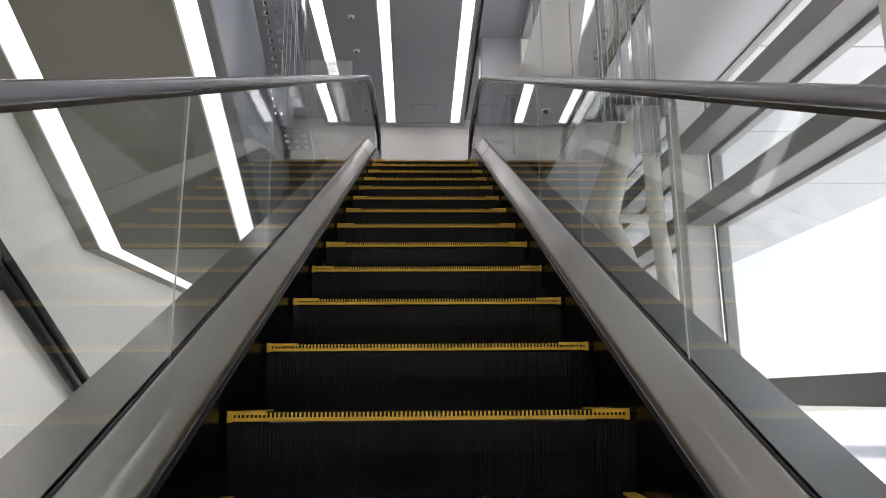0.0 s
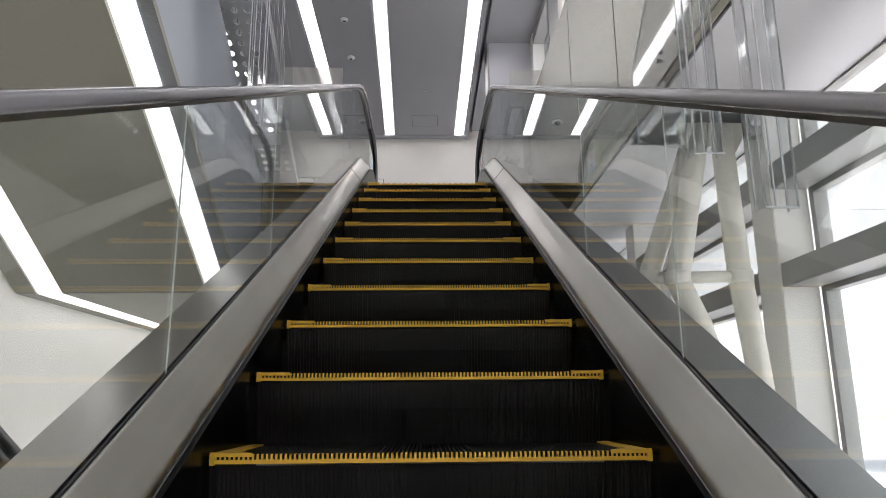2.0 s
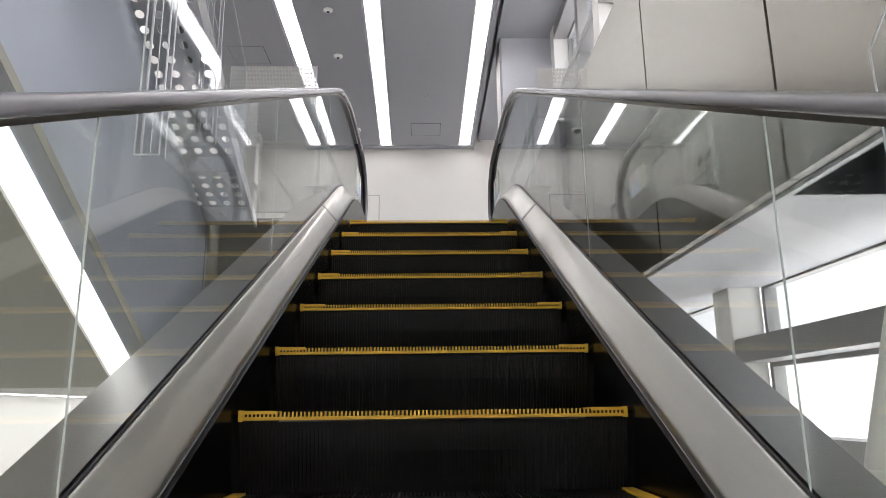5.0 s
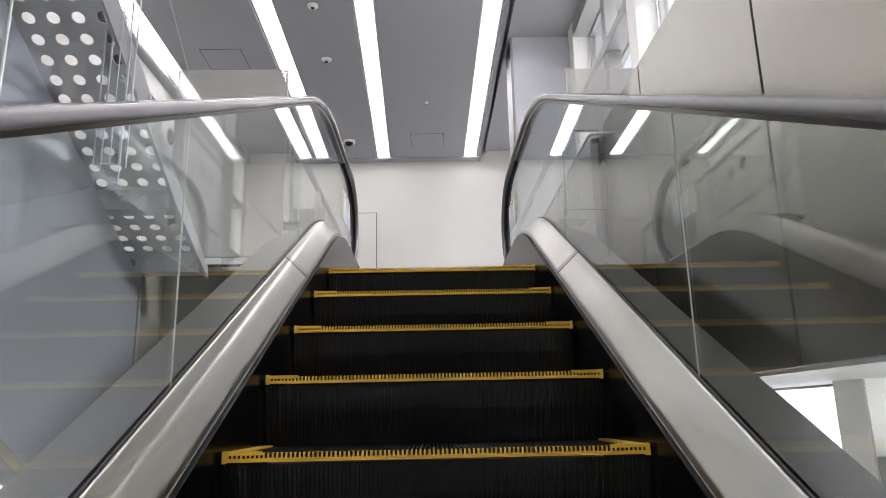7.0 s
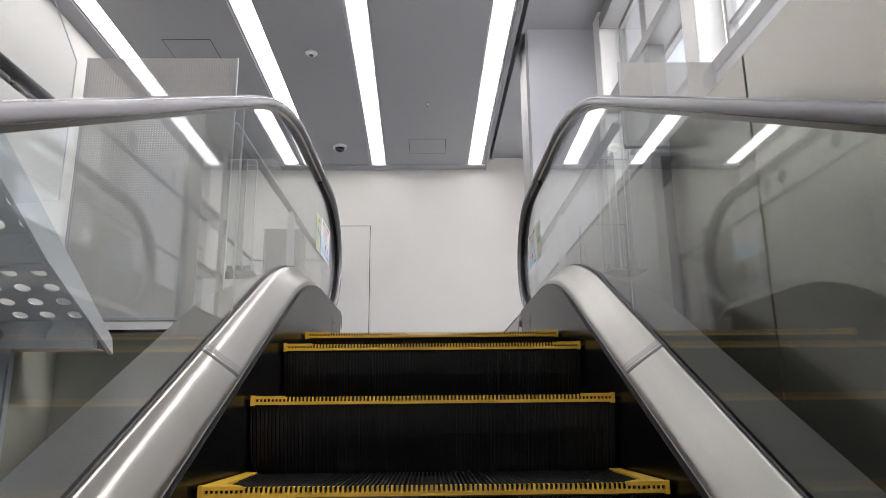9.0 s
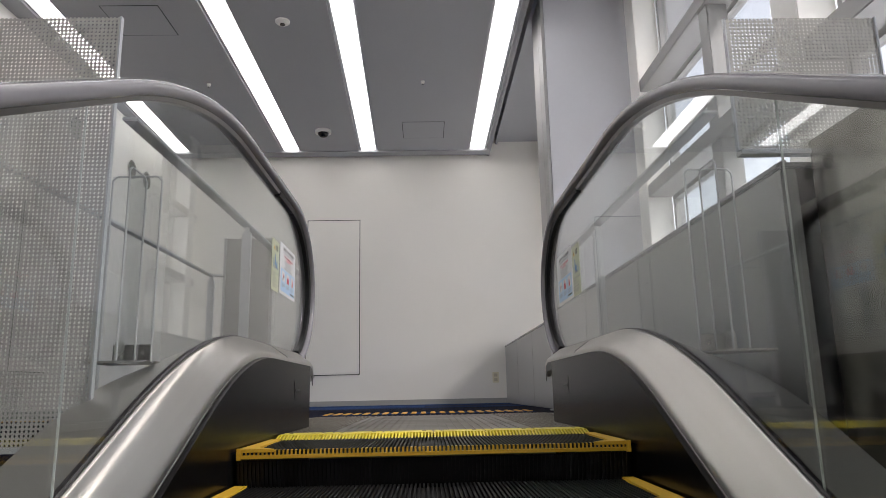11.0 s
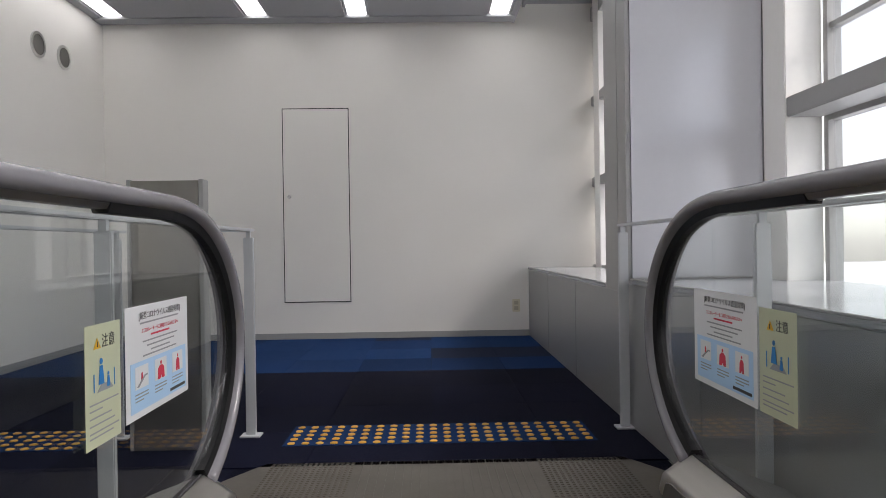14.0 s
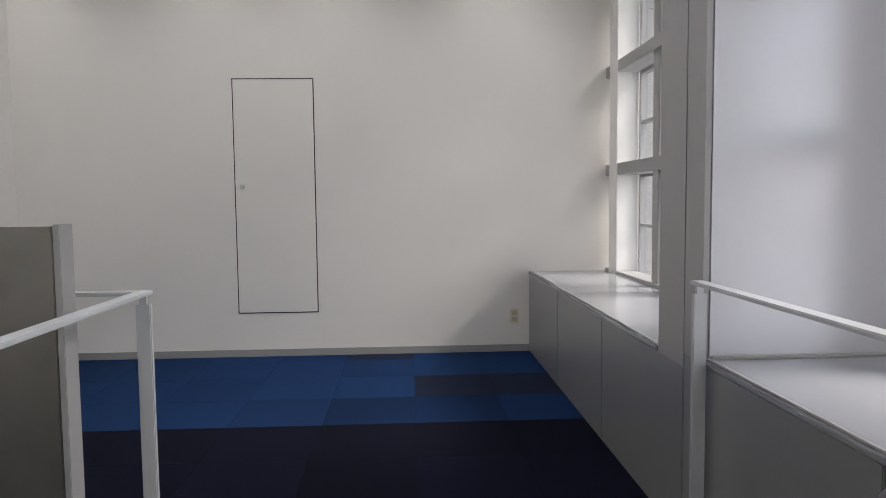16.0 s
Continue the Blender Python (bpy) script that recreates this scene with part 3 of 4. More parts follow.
for side in (-1, 1):
    pad = part("key_panel", box(min(side * 0.511, side * 0.5125), max(side * 0.511, side * 0.5125), 0.29, 0.40, 0.115, 0.185), SKIRT, esc, "small dark key switch panel")
    for yy in (0.32, 0.345, 0.37):
        part("key_switch", disc((side * 0.511, yy, 0.15), (-side, 0, 0), 0.0045, 0.003, 10), TRIM, pad)

# ---- right side: parapet, shelf, column, window wall ----
PX = 0.862
par = empty("wall_parapet", "low grey coated steel parapet with pale shelf top", "parapet", kind="structure")
SEAMS = [-8.4, -6.3, -4.6, -3.44, -2.43, -1.40, -0.735, 0.46, 1.46, 2.461, 3.464, 4.466, FAR]
for y0, y1 in zip(SEAMS, SEAMS[1:]):
    x = 0.935 if y1 < -0.7 else PX
    low = y1 < -0.7
    part("panel", box(x, x + 0.04, y0 + 0.004, y1 - 0.004, -0.69 if low else 0.0, 0.722 if low else 0.655 if y0 < 2.4 else 0.611, 0.003), CLAD if low else PARAPET, par, "champagne satin metal panel" if low else "grey coated steel panel")
part("core", box(0.985, RIGHT + 0.02, -8.4, FAR, -0.685, 0.60), PARAPET, par)
for y0, y1 in ((-8.4, -0.735), (-0.735, 2.30), (2.715, 4.466), (4.466, FAR)):
    x = 0.925 if y1 < -0.7 else PX - 0.006
    part("shelf_top", box(x if y0 > -8 else 0.976, RIGHT + 0.18, y0 + 0.002, y1 - 0.002, 0.6555 - (0.044 if y0 > 2.5 else 0), 0.672 - (0.044 if y0 > 2.5 else 0), 0.004), SHELF, par, "pale grey shelf top")

for y0, y1 in ((-0.735, 2.305), (2.715, 4.466), (4.466, FAR)):
    part("rim", box(PX + 0.006, PX + 0.020, y0 + 0.004, y1 - 0.004, 0.6725 - (0.044 if y0 > 2.5 else 0), 0.678 - (0.044 if y0 > 2.5 else 0), 0.002), FRAMEGREY, par, "thin grey shelf rim")
part("rim", box(PX + 0.022, RIGHT + 0.16, 2.285, 2.305, 0.6725, 0.681, 0.002), FRAMEGREY, par)
part("bolt_plate", prism([(-3.93, -0.688), (-3.93, -0.60), (-4.25, -0.44), (-5.2, -0.44), (-5.2, -0.688)], "x", 0.929, 0.9345), CLAD, par, "champagne backing plate with bolts")
for yb, zb in ((-4.02, -0.609), (-4.035, -0.576), (-4.226, -0.60), (-4.24, -0.565)):
    part("bolt", disc((0.929, yb, zb), (-1, 0, 0), 0.009, 0.012, 8), LENS, par)

col = empty("wall_column", "white faced wall column with grey metal side", "column", kind="structure")
part("front", box(0.885, 1.50, 2.31, 2.36, 0.672, 3.06), COLFRONT, col, "smooth bluish-white front panel")
part("side_panel", box(PX, 0.883, 2.315, 2.457, 0.656, 3.06), FRAMEGREY, col, "grey metal side panel")
part("side_panel", box(PX, 0.883, 2.465, 2.70, 0.612, 3.06), FRAMEGREY, col)
part("body", box(0.885, 1.62, 2.365, 2.69, 0.61, 3.06), WHITE, col)
part("trim", box(1.502, 1.548, 2.285, 2.37, 0.672, 3.06, 0.003), PARAPET, col)

fac = empty("wall_window", "window wall of white posts, grey transoms and clear panes", "window wall", kind="structure")
POSTS = [-9.55, -7.62, -5.69, -3.76, -1.83, 0.10, 2.03, 3.96, 5.20]
for y0 in POSTS:
    part("post", box(RIGHT, RIGHT + 0.16, y0, y0 + 0.19, LOW, 3.4, 0.004), POSTWHITE, fac, "white painted window post")
    for s in (-0.032, 0.19):
        part("frame", box(RIGHT + 0.165, RIGHT + 0.225, y0 + s, y0 + s + 0.032, LOW, 3.4), FRAMEGREY, fac, "grey aluminium window frame")
BARS = [(-3.40, 0.1), (-2.405, 0.095), (-1.442, 0.10), (-1.012, 0.112), (-0.64, 0.10), (0.60, 0.1), (1.405, 0.085), (2.15, 0.085), (2.95, 0.12)]
ENDS = POSTS + [FAR]
for y0, y1 in zip(ENDS, ENDS[1:]):
    for z, h in BARS:
        t0 = 2.70 if y0 == 2.03 and z > 0 else y0 + 0.19
        part("transom", box(RIGHT + 0.004, RIGHT + 0.156, t0, y1, z - h / 2, z + h / 2, 0.004), FRAMEGREY, fac, "grey painted window transom")
        part("frame", box(RIGHT + 0.165, RIGHT + 0.215, y0 + 0.222, y1 - 0.03, z - h / 2 - 0.02, z - h / 2 + 0.02), FRAMEGREY, fac)
    part("mullion", box(RIGHT + 0.02, RIGHT + 0.13, y1 - 1.10, y1 - 0.99, 0.655, 3.4, 0.004), FRAMEGREY, fac, "grey window mullion")
    for z in (0.99, 1.74):
        part("frame", box(RIGHT + 0.175, RIGHT + 0.215, y0 + 0.222, y1 - 0.03, z - 0.012, z + 0.012), FRAMEGREY, fac)
    for z0, z1 in ((LOW, -3.4), (-3.4, -2.405), (-2.405, -1.442), (-1.442, -1.012), (-1.012, -0.64), (0.6, 1.405), (1.405, 2.15), (2.15, 2.95)):
        p = part("pane", box(RIGHT + 0.19, RIGHT + 0.198, y0 + 0.2, y1 - 0.01, z0, z1), DIMPANE if z0 > 0 else PANE, fac, "window pane with a tint added to dim the daylight" if z0 > 0 else "clear window pane")
        p.visible_shadow = False
b = box(0.98, RIGHT + 0.2, BACK, FAR, -0.70, -0.688)
solid("ceiling_low", b, LOWCEIL, "pale ceiling strip along the windows below the landing", "ceiling", kind="structure")

# tubular bracing beside the windows
brace = empty("brace_column", "cream painted tubular steel column with branching struts", "column")
part("tube", tube([(1.345, -3.60, -0.72), (1.325, -3.66, -1.10), (1.305, -3.726, -1.44), (1.335, -3.726, -1.75), (1.40, -3.72, -2.6), (1.45, -3.70, LOW)], 0.049, 22), TUBEWHITE, brace, smooth=True)
part("tube", tube([(1.26, -3.571, -0.70), (1.15, -3.655, -1.06), (1.050, -3.735, -1.395), (1.034, -3.742, -1.445), (1.050, -3.742, -1.50), (1.110, -3.74, -1.64), (1.30, -3.73, -2.3), (1.37, -3.72, -2.6)], 0.049, 22), TUBEWHITE, brace, smooth=True)
part("tube", tube([(1.27, -3.47, -0.69), (1.11, -3.56, -1.06), (0.955, -3.645, -1.40), (0.945, -3.65, -1.47), (0.98, -3.66, -1.56), (1.10, -3.70, -1.72)], 0.045, 22), TUBEWHITE, brace, smooth=True)
part("strut", tube([(1.305, -3.726, -1.44), (1.034, -3.742, -1.447)], 0.026, 16), TUBEWHITE, brace, smooth=True)
part("strut", tube([(1.034, -3.742, -1.447), (0.950, -3.648, -1.43)], 0.026, 16), TUBEWHITE, brace, smooth=True)
for kx, ky, kz in ((1.305, -3.726, -1.44), (1.034, -3.742, -1.447), (0.950, -3.648, -1.43)):
    part("collar", tube([(kx, ky, kz + 0.028), (kx, ky, kz + 0.022), (kx, ky, kz - 0.022), (kx, ky, kz - 0.028)], [0.049, 0.054, 0.054, 0.049], 22), TUBEWHITE, brace, smooth=True)
part("gusset", prism([(1.14, -0.69), (1.45, -0.69), (1.43, -0.79), (1.385, -0.865), (1.335, -0.80), (1.27, -0.82), (1.21, -0.89), (1.165, -0.80)], "y", -3.615, -3.585), TUBEWHITE, brace, "cream gusset plate")
part("head_plate", box(1.0, 1.46, -3.72, -3.34, -0.70, -0.688), TUBEWHITE, brace)
spot = empty("twin_spotlight", "small grey box with two round spotlights under the ceiling", "spotlight")
part("body", box(1.345, 1.40, -3.86, -3.80, -0.86, -0.69, 0.006), FRAMEGREY, spot)
for z in (-0.745, -0.81):
    part("lens", disc((1.372, -3.86, z), (0, -1, 0), 0.02, 0.012, 16), CHROME, spot)

# outdoors
b = bmesh.new()
for i in range(16):
    y0 = -12 + i * 1.4
    box(RIGHT + 0.3, 5.05, y0, y0 + 1.385, -0.30, -0.26, bm=b)
box(RIGHT + 0.25, 5.10, -12, 10.4, -0.255, -0.1, bm=b)
solid("canopy", b, OUTWHITE, "pale panelled outdoor canopy soffit", "canopy", kind="structure")
b = bmesh.new()
for i in range(10):
    box(1.71, 2.35, FAR, FAR + 0.25, -0.092 + i * 0.39 + 0.004, -0.092 + (i + 1) * 0.39 - 0.004, bm=b)
box(1.71, 2.34, FAR + 0.01, FAR + 0.24, -0.09, 3.8, bm=b)
solid("outer_wall", b, CONCRETE, "speckled granite wall outside the window", "wall", kind="structure")
b = box(RIGHT + 0.3, 400, -300, 300, -9.2, -9.0)
solid("ground", b, ROADGREY, "pale grey street far below the windows", "ground", kind="structure")
for (tx, ty, w2, d2, h2) in ((58, 30, 16, 14, 4), (70, -8, 18, 16, -1), (64, 62, 22, 18, 9), (90, 20, 20, 20, 10)):
    tower = empty("apartment_tower", "distant pale tower block with rows of windows", "building", "towers outside")
    part("wall", box(tx, tx + d2, ty, ty + w2, -9, h2), OUTWALL, tower)
    part("roof", box(tx - 0.3, tx + d2 + 0.3, ty - 0.3, ty + w2 + 0.3, h2, h2 + 0.6), OUTWALL, tower)
    for fl in range(int((h2 + 6) / 3)):
        part("window", box(tx - 0.1, tx + 0.05, ty + 1, ty + w2 - 1, -6 + fl * 3, -4.6 + fl * 3), OUTPANE, tower)

# ---- landing floor ----
carpet = empty("floor", "navy and blue carpet tiles on the landing", "floor", kind="structure")
part("underlay", box(LEFT, PX, 1.845, FAR, -0.012, -0.006), NAVY, carpet)
part("underlay", box(-0.815, PX, 0.92, 1.845, -0.0115, -0.007), NAVY, carpet)
part("underlay", box(LEFT, -0.815, -0.68, 1.845, -0.012, -0.006), NAVY, carpet)
TILE = 0.5
dice = random.Random(11)


def tile_mesh(m, deep):
    return mesh_of(box(0.0008, TILE - 0.0008, 0.0008, deep - 0.0008, -0.006, 0.0), "carpet_tile", m)


NAVY_TILE = tile_mesh(NAVY, TILE)
BLUES = [tile_mesh(m, TILE) for m in (BLUE, BLUEPALE, BLUEGREY)]
END_TILES = [tile_mesh(m, 0.2) for m in (BLUE, BLUEPALE, BLUEGREY)]
ty = FAR - 0.2
while ty > -0.7:
    tx = PX - 0.41
    while tx > LEFT - 0.2:
        if ty > 1.75 or tx < -1.2:
            shade = dice.choices((0, 1, 2), (5, 4, 1.2))[0]
            o = new("carpet_tile", END_TILES[shade] if ty > 5.1 else BLUES[shade] if ty > 3.7 else NAVY_TILE)
            o.parent, o.location = carpet, (tx, ty, 0)
        tx -= TILE
    ty -= TILE
base = empty("baseboard", "grey vinyl baseboard along the white walls", "baseboard", kind="structure")
part("strip", box(LEFT, PX, FAR - 0.008, FAR, 0.0, 0.055), SKIRTING, base)
part("strip", box(LEFT, LEFT + 0.008, -0.6, FAR - 0.008, 0.0, 0.055), SKIRTING, base)

STUD = mesh_of(sweep([[(r * math.cos(2 * math.pi * i / 12), r * math.sin(2 * math.pi * i / 12), z) for i in range(12)] for r, z in ((0.0175, 0.002), (0.0165, 0.0055), (0.011, 0.0075))]), "stud", TACTILE)
for x0, lab in ((-0.69, "strip of yellow tactile warning studs on blue carpet"), (-2.915, "strip of yellow tactile warning studs before the stair")):
    tac = empty("tactile_strip", lab, "tactile paving", "tactile strips")
    part("backing", box(x0, x0 + 1.345, 2.07, 2.39, 0.0, 0.0025), BLUE, tac)
    for i in range(22):
        for j in range(5):
            o = new("stud", STUD)
            o.parent, o.location = tac, (x0 + 0.033 + i * 0.0610, 2.10 + j * 0.0645, 0)

# ---- fittings of the landing ----
door = empty("door_1", "flush white service door with thin dark joint", "door", kind="structure")
part("leaf", box(-1.378, -0.783, FAR - 0.006, FAR - 0.002, 0.344, 2.11), WHITE, door)
for x0, x1, z0, z1 in ((-1.386, -1.378, 0.336, 2.118), (-0.783, -0.775, 0.336, 2.118), (-1.378, -0.783, 0.336, 0.344), (-1.378, -0.783, 2.11, 2.118)):
    part("joint", box(x0, x1, FAR - 0.004, FAR - 0.001, z0, z1), DARK, door)
part("knob", disc((-1.325, FAR - 0.006, 1.307), (0, -1, 0), 0.017, 0.02, 16), CHROME, door)
door = empty("door_2", "flush white service door in the side wall", "door", kind="structure")
part("leaf", box(LEFT + 0.002, LEFT + 0.006, 2.70, 3.41, 0.344, 1.59), WHITE, door)
for y0, y1, z0, z1 in ((2.692, 2.70, 0.336, 1.598), (3.41, 3.418, 0.336, 1.598), (2.70, 3.41, 0.336, 0.344), (2.70, 3.41, 1.59, 1.598)):
    part("joint", box(LEFT + 0.001, LEFT + 0.004, y0, y1, z0, z1), DARK, door)
out = empty("power_outlet", "ivory plastic double power outlet on the white wall", "power outlet")
part("cover", box(0.708, 0.778, FAR - 0.009, FAR - 0.001, 0.222, 0.338, 0.003), IVORY, out)
for z in (0.255, 0.305):
    part("socket", box(0.724, 0.762, FAR - 0.011, FAR - 0.0085, z - 0.017, z + 0.017, 0.002), mat("worn ivory", (0.5, 0.46, 0.35), 0.5), out)
for y0 in (3.30, 4.437, 4.807):
    vent = empty("round_vent", "round metal-rimmed vent opening in the white wall", "vent", "wall vents")
    ring = [[(LEFT + d, y0 + r * math.cos(a), 2.41 + r * math.sin(a)) for a in [2 * math.pi * i / 28 for i in range(28)]] for r, d in ((0.098, 0.0), (0.098, 0.012), (0.078, 0.012), (0.078, 0.003))]
    part("rim", sweep(ring, closed=True), CHROME, vent, smooth=False)
    part("duct", disc((LEFT + 0.001, y0, 2.41), (1, 0, 0), 0.08, 0.003, 28), mat("dark duct", (0.16, 0.155, 0.14), 0.7), vent)

dome = empty("dome_camera", "small ceiling dome camera with black lens and white base", "security camera")
part("base", disc((-1.093, 4.661, CEILING), (0, 0, -1), 0.085, 0.03, 24), POSTWHITE, dome)
part("dome", sweep([[(-1.093 + r * math.cos(a), 4.661 + r * math.sin(a), z) for a in [2 * math.pi * i / 20 for i in range(20)]] for r, z in ((0.058, CEILING - 0.03), (0.052, CEILING - 0.052), (0.034, CEILING - 0.07), (0.008, CEILING - 0.077))]), LENS, dome, smooth=True)
for x, y0, r in ((-1.069, 2.432, 0.055), (-0.02, 3.483, 0.018), (-1.95, 3.5, 0.018), (-1.05, 1.45, 0.05)):
    s = empty("smoke_detector", "small round white ceiling detector", "smoke detector", "ceiling detectors")
    part("body", sweep([[(x + q * math.cos(a), y0 + q * math.sin(a), z) for a in [2 * math.pi * i / 20 for i in range(20)]] for q, z in ((r, CEILING), (r, CEILING - 0.012), (r * 0.7, CEILING - 0.025), (r * 0.2, CEILING - 0.027))]), POSTWHITE, s)
    part("cap", disc((x, y0, CEILING - 0.027), (0, 0, -1), r * 0.35, 0.006, 12), LENS, s)
for x0, x1, y0, y1 in ((-0.24, 0.195, 4.448, 4.904), (-2.33, -1.92, 2.21, 2.62)):
    hatch = empty("ceiling_hatch", "square access hatch flush in the grey ceiling", "access hatch", "ceiling hatches")
    part("leaf", box(x0, x1, y0, y1, CEILING - 0.003, CEILING - 0.0005), CEIL, hatch)
    for a0, a1, c0, c1 in ((x0 - 0.006, x0, y0 - 0.006, y1 + 0.006), (x1, x1 + 0.006, y0 - 0.006, y1 + 0.006), (x0, x1, y0 - 0.006, y0), (x0, x1, y1, y1 + 0.006)):
        part("joint", box(a0, a1, c0, c1, CEILING - 0.002, CEILING - 0.0003), DARK, hatch)

RH = 0.925


def post(parent, x, y, z1):
    p = part("post", box(x - 0.022, x + 0.022, y - 0.009, y + 0.009, 0.006, z1 - 0.035, 0.003), RAILPAINT, parent)
    part("base_plate", box(x - 0.045, x + 0.045, y - 0.035, y + 0.035, 0.0, 0.008, 0.002), RAILPAINT, p)
    part("saddle", box(x - 0.010, x + 0.010, y - 0.008, y + 0.008, z1 - 0.036, z1 - 0.006), RAILPAINT, p)


rl = empty("railing", "light grey flat-bar railing on slim posts beside the escalator", "railing")
for yy in (2.245, 0.868):
    post(rl, -0.862, yy, RH)
for yy in (2.245, 0.70):
    post(rl, -1.45, yy, RH)
part("top_rail", box(-0.885, -0.840, -0.45, 2.268, RH - 0.008, RH + 0.004, 0.003), RAILPAINT, rl)
part("top_rail", box(-1.47, -1.43, -0.60, 2.268, RH - 0.008, RH + 0.004, 0.003), RAILPAINT, rl)
part("cross_rail", box(-1.43, -0.885, 2.225, 2.268, RH - 0.008, RH + 0.004, 0.003), RAILPAINT, rl)
rr = empty("railing", "light grey flat-bar railing on slim posts beside the parapet", "railing")
for yy in (2.262, 0.95):
    post(rr, 0.828, yy, RH)
part("top_rail", box(0.806, 0.851, -0.45, 2.285, RH - 0.008, RH + 0.004, 0.003), RAILPAINT, rr)

sl = empty("steel_board", "standing worn stainless steel board with folded edge", "board")
part("panel", box(-1.298, -1.018, 2.045, 2.057, 0.0, 1.13, 0.002), SLAB, sl)
part("edge", box(-1.016, -0.998, 2.045, 2.12, 0.0, 1.135, 0.002), FRAMEGREY, sl)
part("edge", box(-1.316, -1.300, 2.045, 2.12, 0.0, 1.135, 0.002), FRAMEGREY, sl)

# perforated screens across the gaps beside the balustrades
for x0, x1, z0, z1 in ((-1.364, -0.775, 0.03, 1.075), (0.762, 1.15, 0.70, 1.058)):
    sc = empty("perforated_screen", "perforated steel guard screen beside the escalator", "screen", "guard screens")
    part("sheet", box(x0, x1, -0.737, -0.733, z0, z1), MESH, sc)
    part("edge", box(x0 - 0.004, x0, -0.742, -0.728, z0, z1), STAIRSTEEL, sc)
    part("edge", box(x1, x1 + 0.004, -0.742, -0.728, z0, z1), STAIRSTEEL, sc)
    part("foot", box(x0, x1, -0.75, -0.72, z0 - 0.012, z0), STAIRSTEEL, sc)

# ---- perforated stair rising behind ----
stair = empty("staircase", "grey-blue steel staircase with perforated plates", "staircase")


def pierced(w, h, nx, nz, r):
    """A plate w by h in the xz plane with round holes."""
    bm = bmesh.new()
    cw, ch = w / nx, h / nz
    for i in range(nx):
        for j in range(nz):
            cx, cz = (i + 0.5) * cw, (j + 0.5) * ch
            outer, inner = [], []
            for q in range(16):
                a = 2 * math.pi * q / 16
                c, s = math.cos(a), math.sin(a)
                m = max(abs(c), abs(s))
                outer.append(bm.verts.new((cx + c / m * cw / 2, 0, cz + s / m * ch / 2)))
                inner.append(bm.verts.new((cx + c * r, 0, cz + s * r)))
            for q in range(16):
                p = (q + 1) % 16
                bm.faces.new((outer[q], outer[p], inner[p], inner[q]))
    bmesh.ops.remove_doubles(bm, verts=bm.verts[:], dist=1e-5)
    back = bmesh.ops.extrude_face_region(bm, geom=bm.faces[:])
    bmesh.ops.translate(bm, verts=[v for v in back["geom"] if isinstance(v, bmesh.types.BMVert)], vec=(0, 0.004, 0))
    bmesh.ops.recalc_face_normals(bm, faces=bm.faces[:])
    return bm


SX0, SX1 = -2.546, -1.126
NX = 16
TILT = math.degrees(math.atan(SL))


def slope_plate(y0, z0, rows, tilt):
    """Perforated plate that climbs backwards from (y0, z0)."""
    o = part("perforated_plate", pierced(SX1 - SX0, rows * 0.0845, NX, rows, 0.023), STAIRSTEEL, stair)
    o.matrix_basis = pose(SX0, y0, z0, 90 - tilt, 0, 0)
    return o


def flange(y0, z0):
    o = part("flange", pierced(SX1 - SX0, 0.088, NX, 1, 0.020), STAIRSTEEL, stair, "perforated upright flange")
    o.location = (SX0, y0, z0)
    part("backing", box(SX0, SX1 - 0.004, y0 + 0.045, y0 + 0.049, z0 + 0.002, z0 + 0.086), STAIRSTEEL, stair)
    part("tread_edge", prism([(y0 + 0.005, z0 - 0.004), (y0 + 0.09, z0 - 0.004), (y0 + 0.09, z0), (y0 + 0.005, z0)], "x", SX0, SX1), STAIRSTEEL, stair)


flange(-0.955, -0.099)
slope_plate(-0.955, -0.011, 4, 21)
flange(-1.285, 0.112)
slope_plate(-1.285, 0.200, 44, TILT)
part("stringer", prism([(-0.825, -0.112), (-0.845, -0.055), (-1.30, 0.225), (-5.2, 0.225 + 3.9 * SL), (-5.2, 0.115 + 3.9 * SL), (-1.30, 0.115)], "x", SX1 + 0.002, SX1 + 0.016), STAIRSTEEL, stair, "grey-blue plate stringer")
part("splice_plate", prism([(-1.66, 0.40), (-1.70, 0.475), (-2.30, 0.845), (-2.36, 0.795), (-2.34, 0.73), (-1.72, 0.35)], "x", SX1 + 0.017, SX1 + 0.025), JOINTSTEEL, stair, "bolted pale splice plate")
for yb, zb in ((-1.70, 0.44), (-1.74, 0.40), (-1.95, 0.60), (-2.28, 0.81), (-2.32, 0.765)):
    part("bolt", disc((SX1 + 0.025, yb, zb), (1, 0, 0), 0.011, 0.010, 8), CHROME, stair)
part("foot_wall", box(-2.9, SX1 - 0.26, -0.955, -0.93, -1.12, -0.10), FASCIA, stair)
part("hand_tube", tube([(-1.50, -0.62, 0.885), (-1.50, -1.10, 0.885), (-1.50, -1.18, 0.893), (-1.50, -1.26, 0.925), (-1.50, -3.4, 0.925 + 2.14 * SL)], 0.026, 14), RUBBER, stair, "dark stair handrail", smooth=True)
part("hand_tube", tube([(-1.50, -0.62, 0.845), (-1.50, -1.10, 0.845), (-1.50, -1.18, 0.853), (-1.50, -1.26, 0.885), (-1.50, -3.4, 0.885 + 2.14 * SL)], 0.012, 10), STEEL, stair, smooth=True)

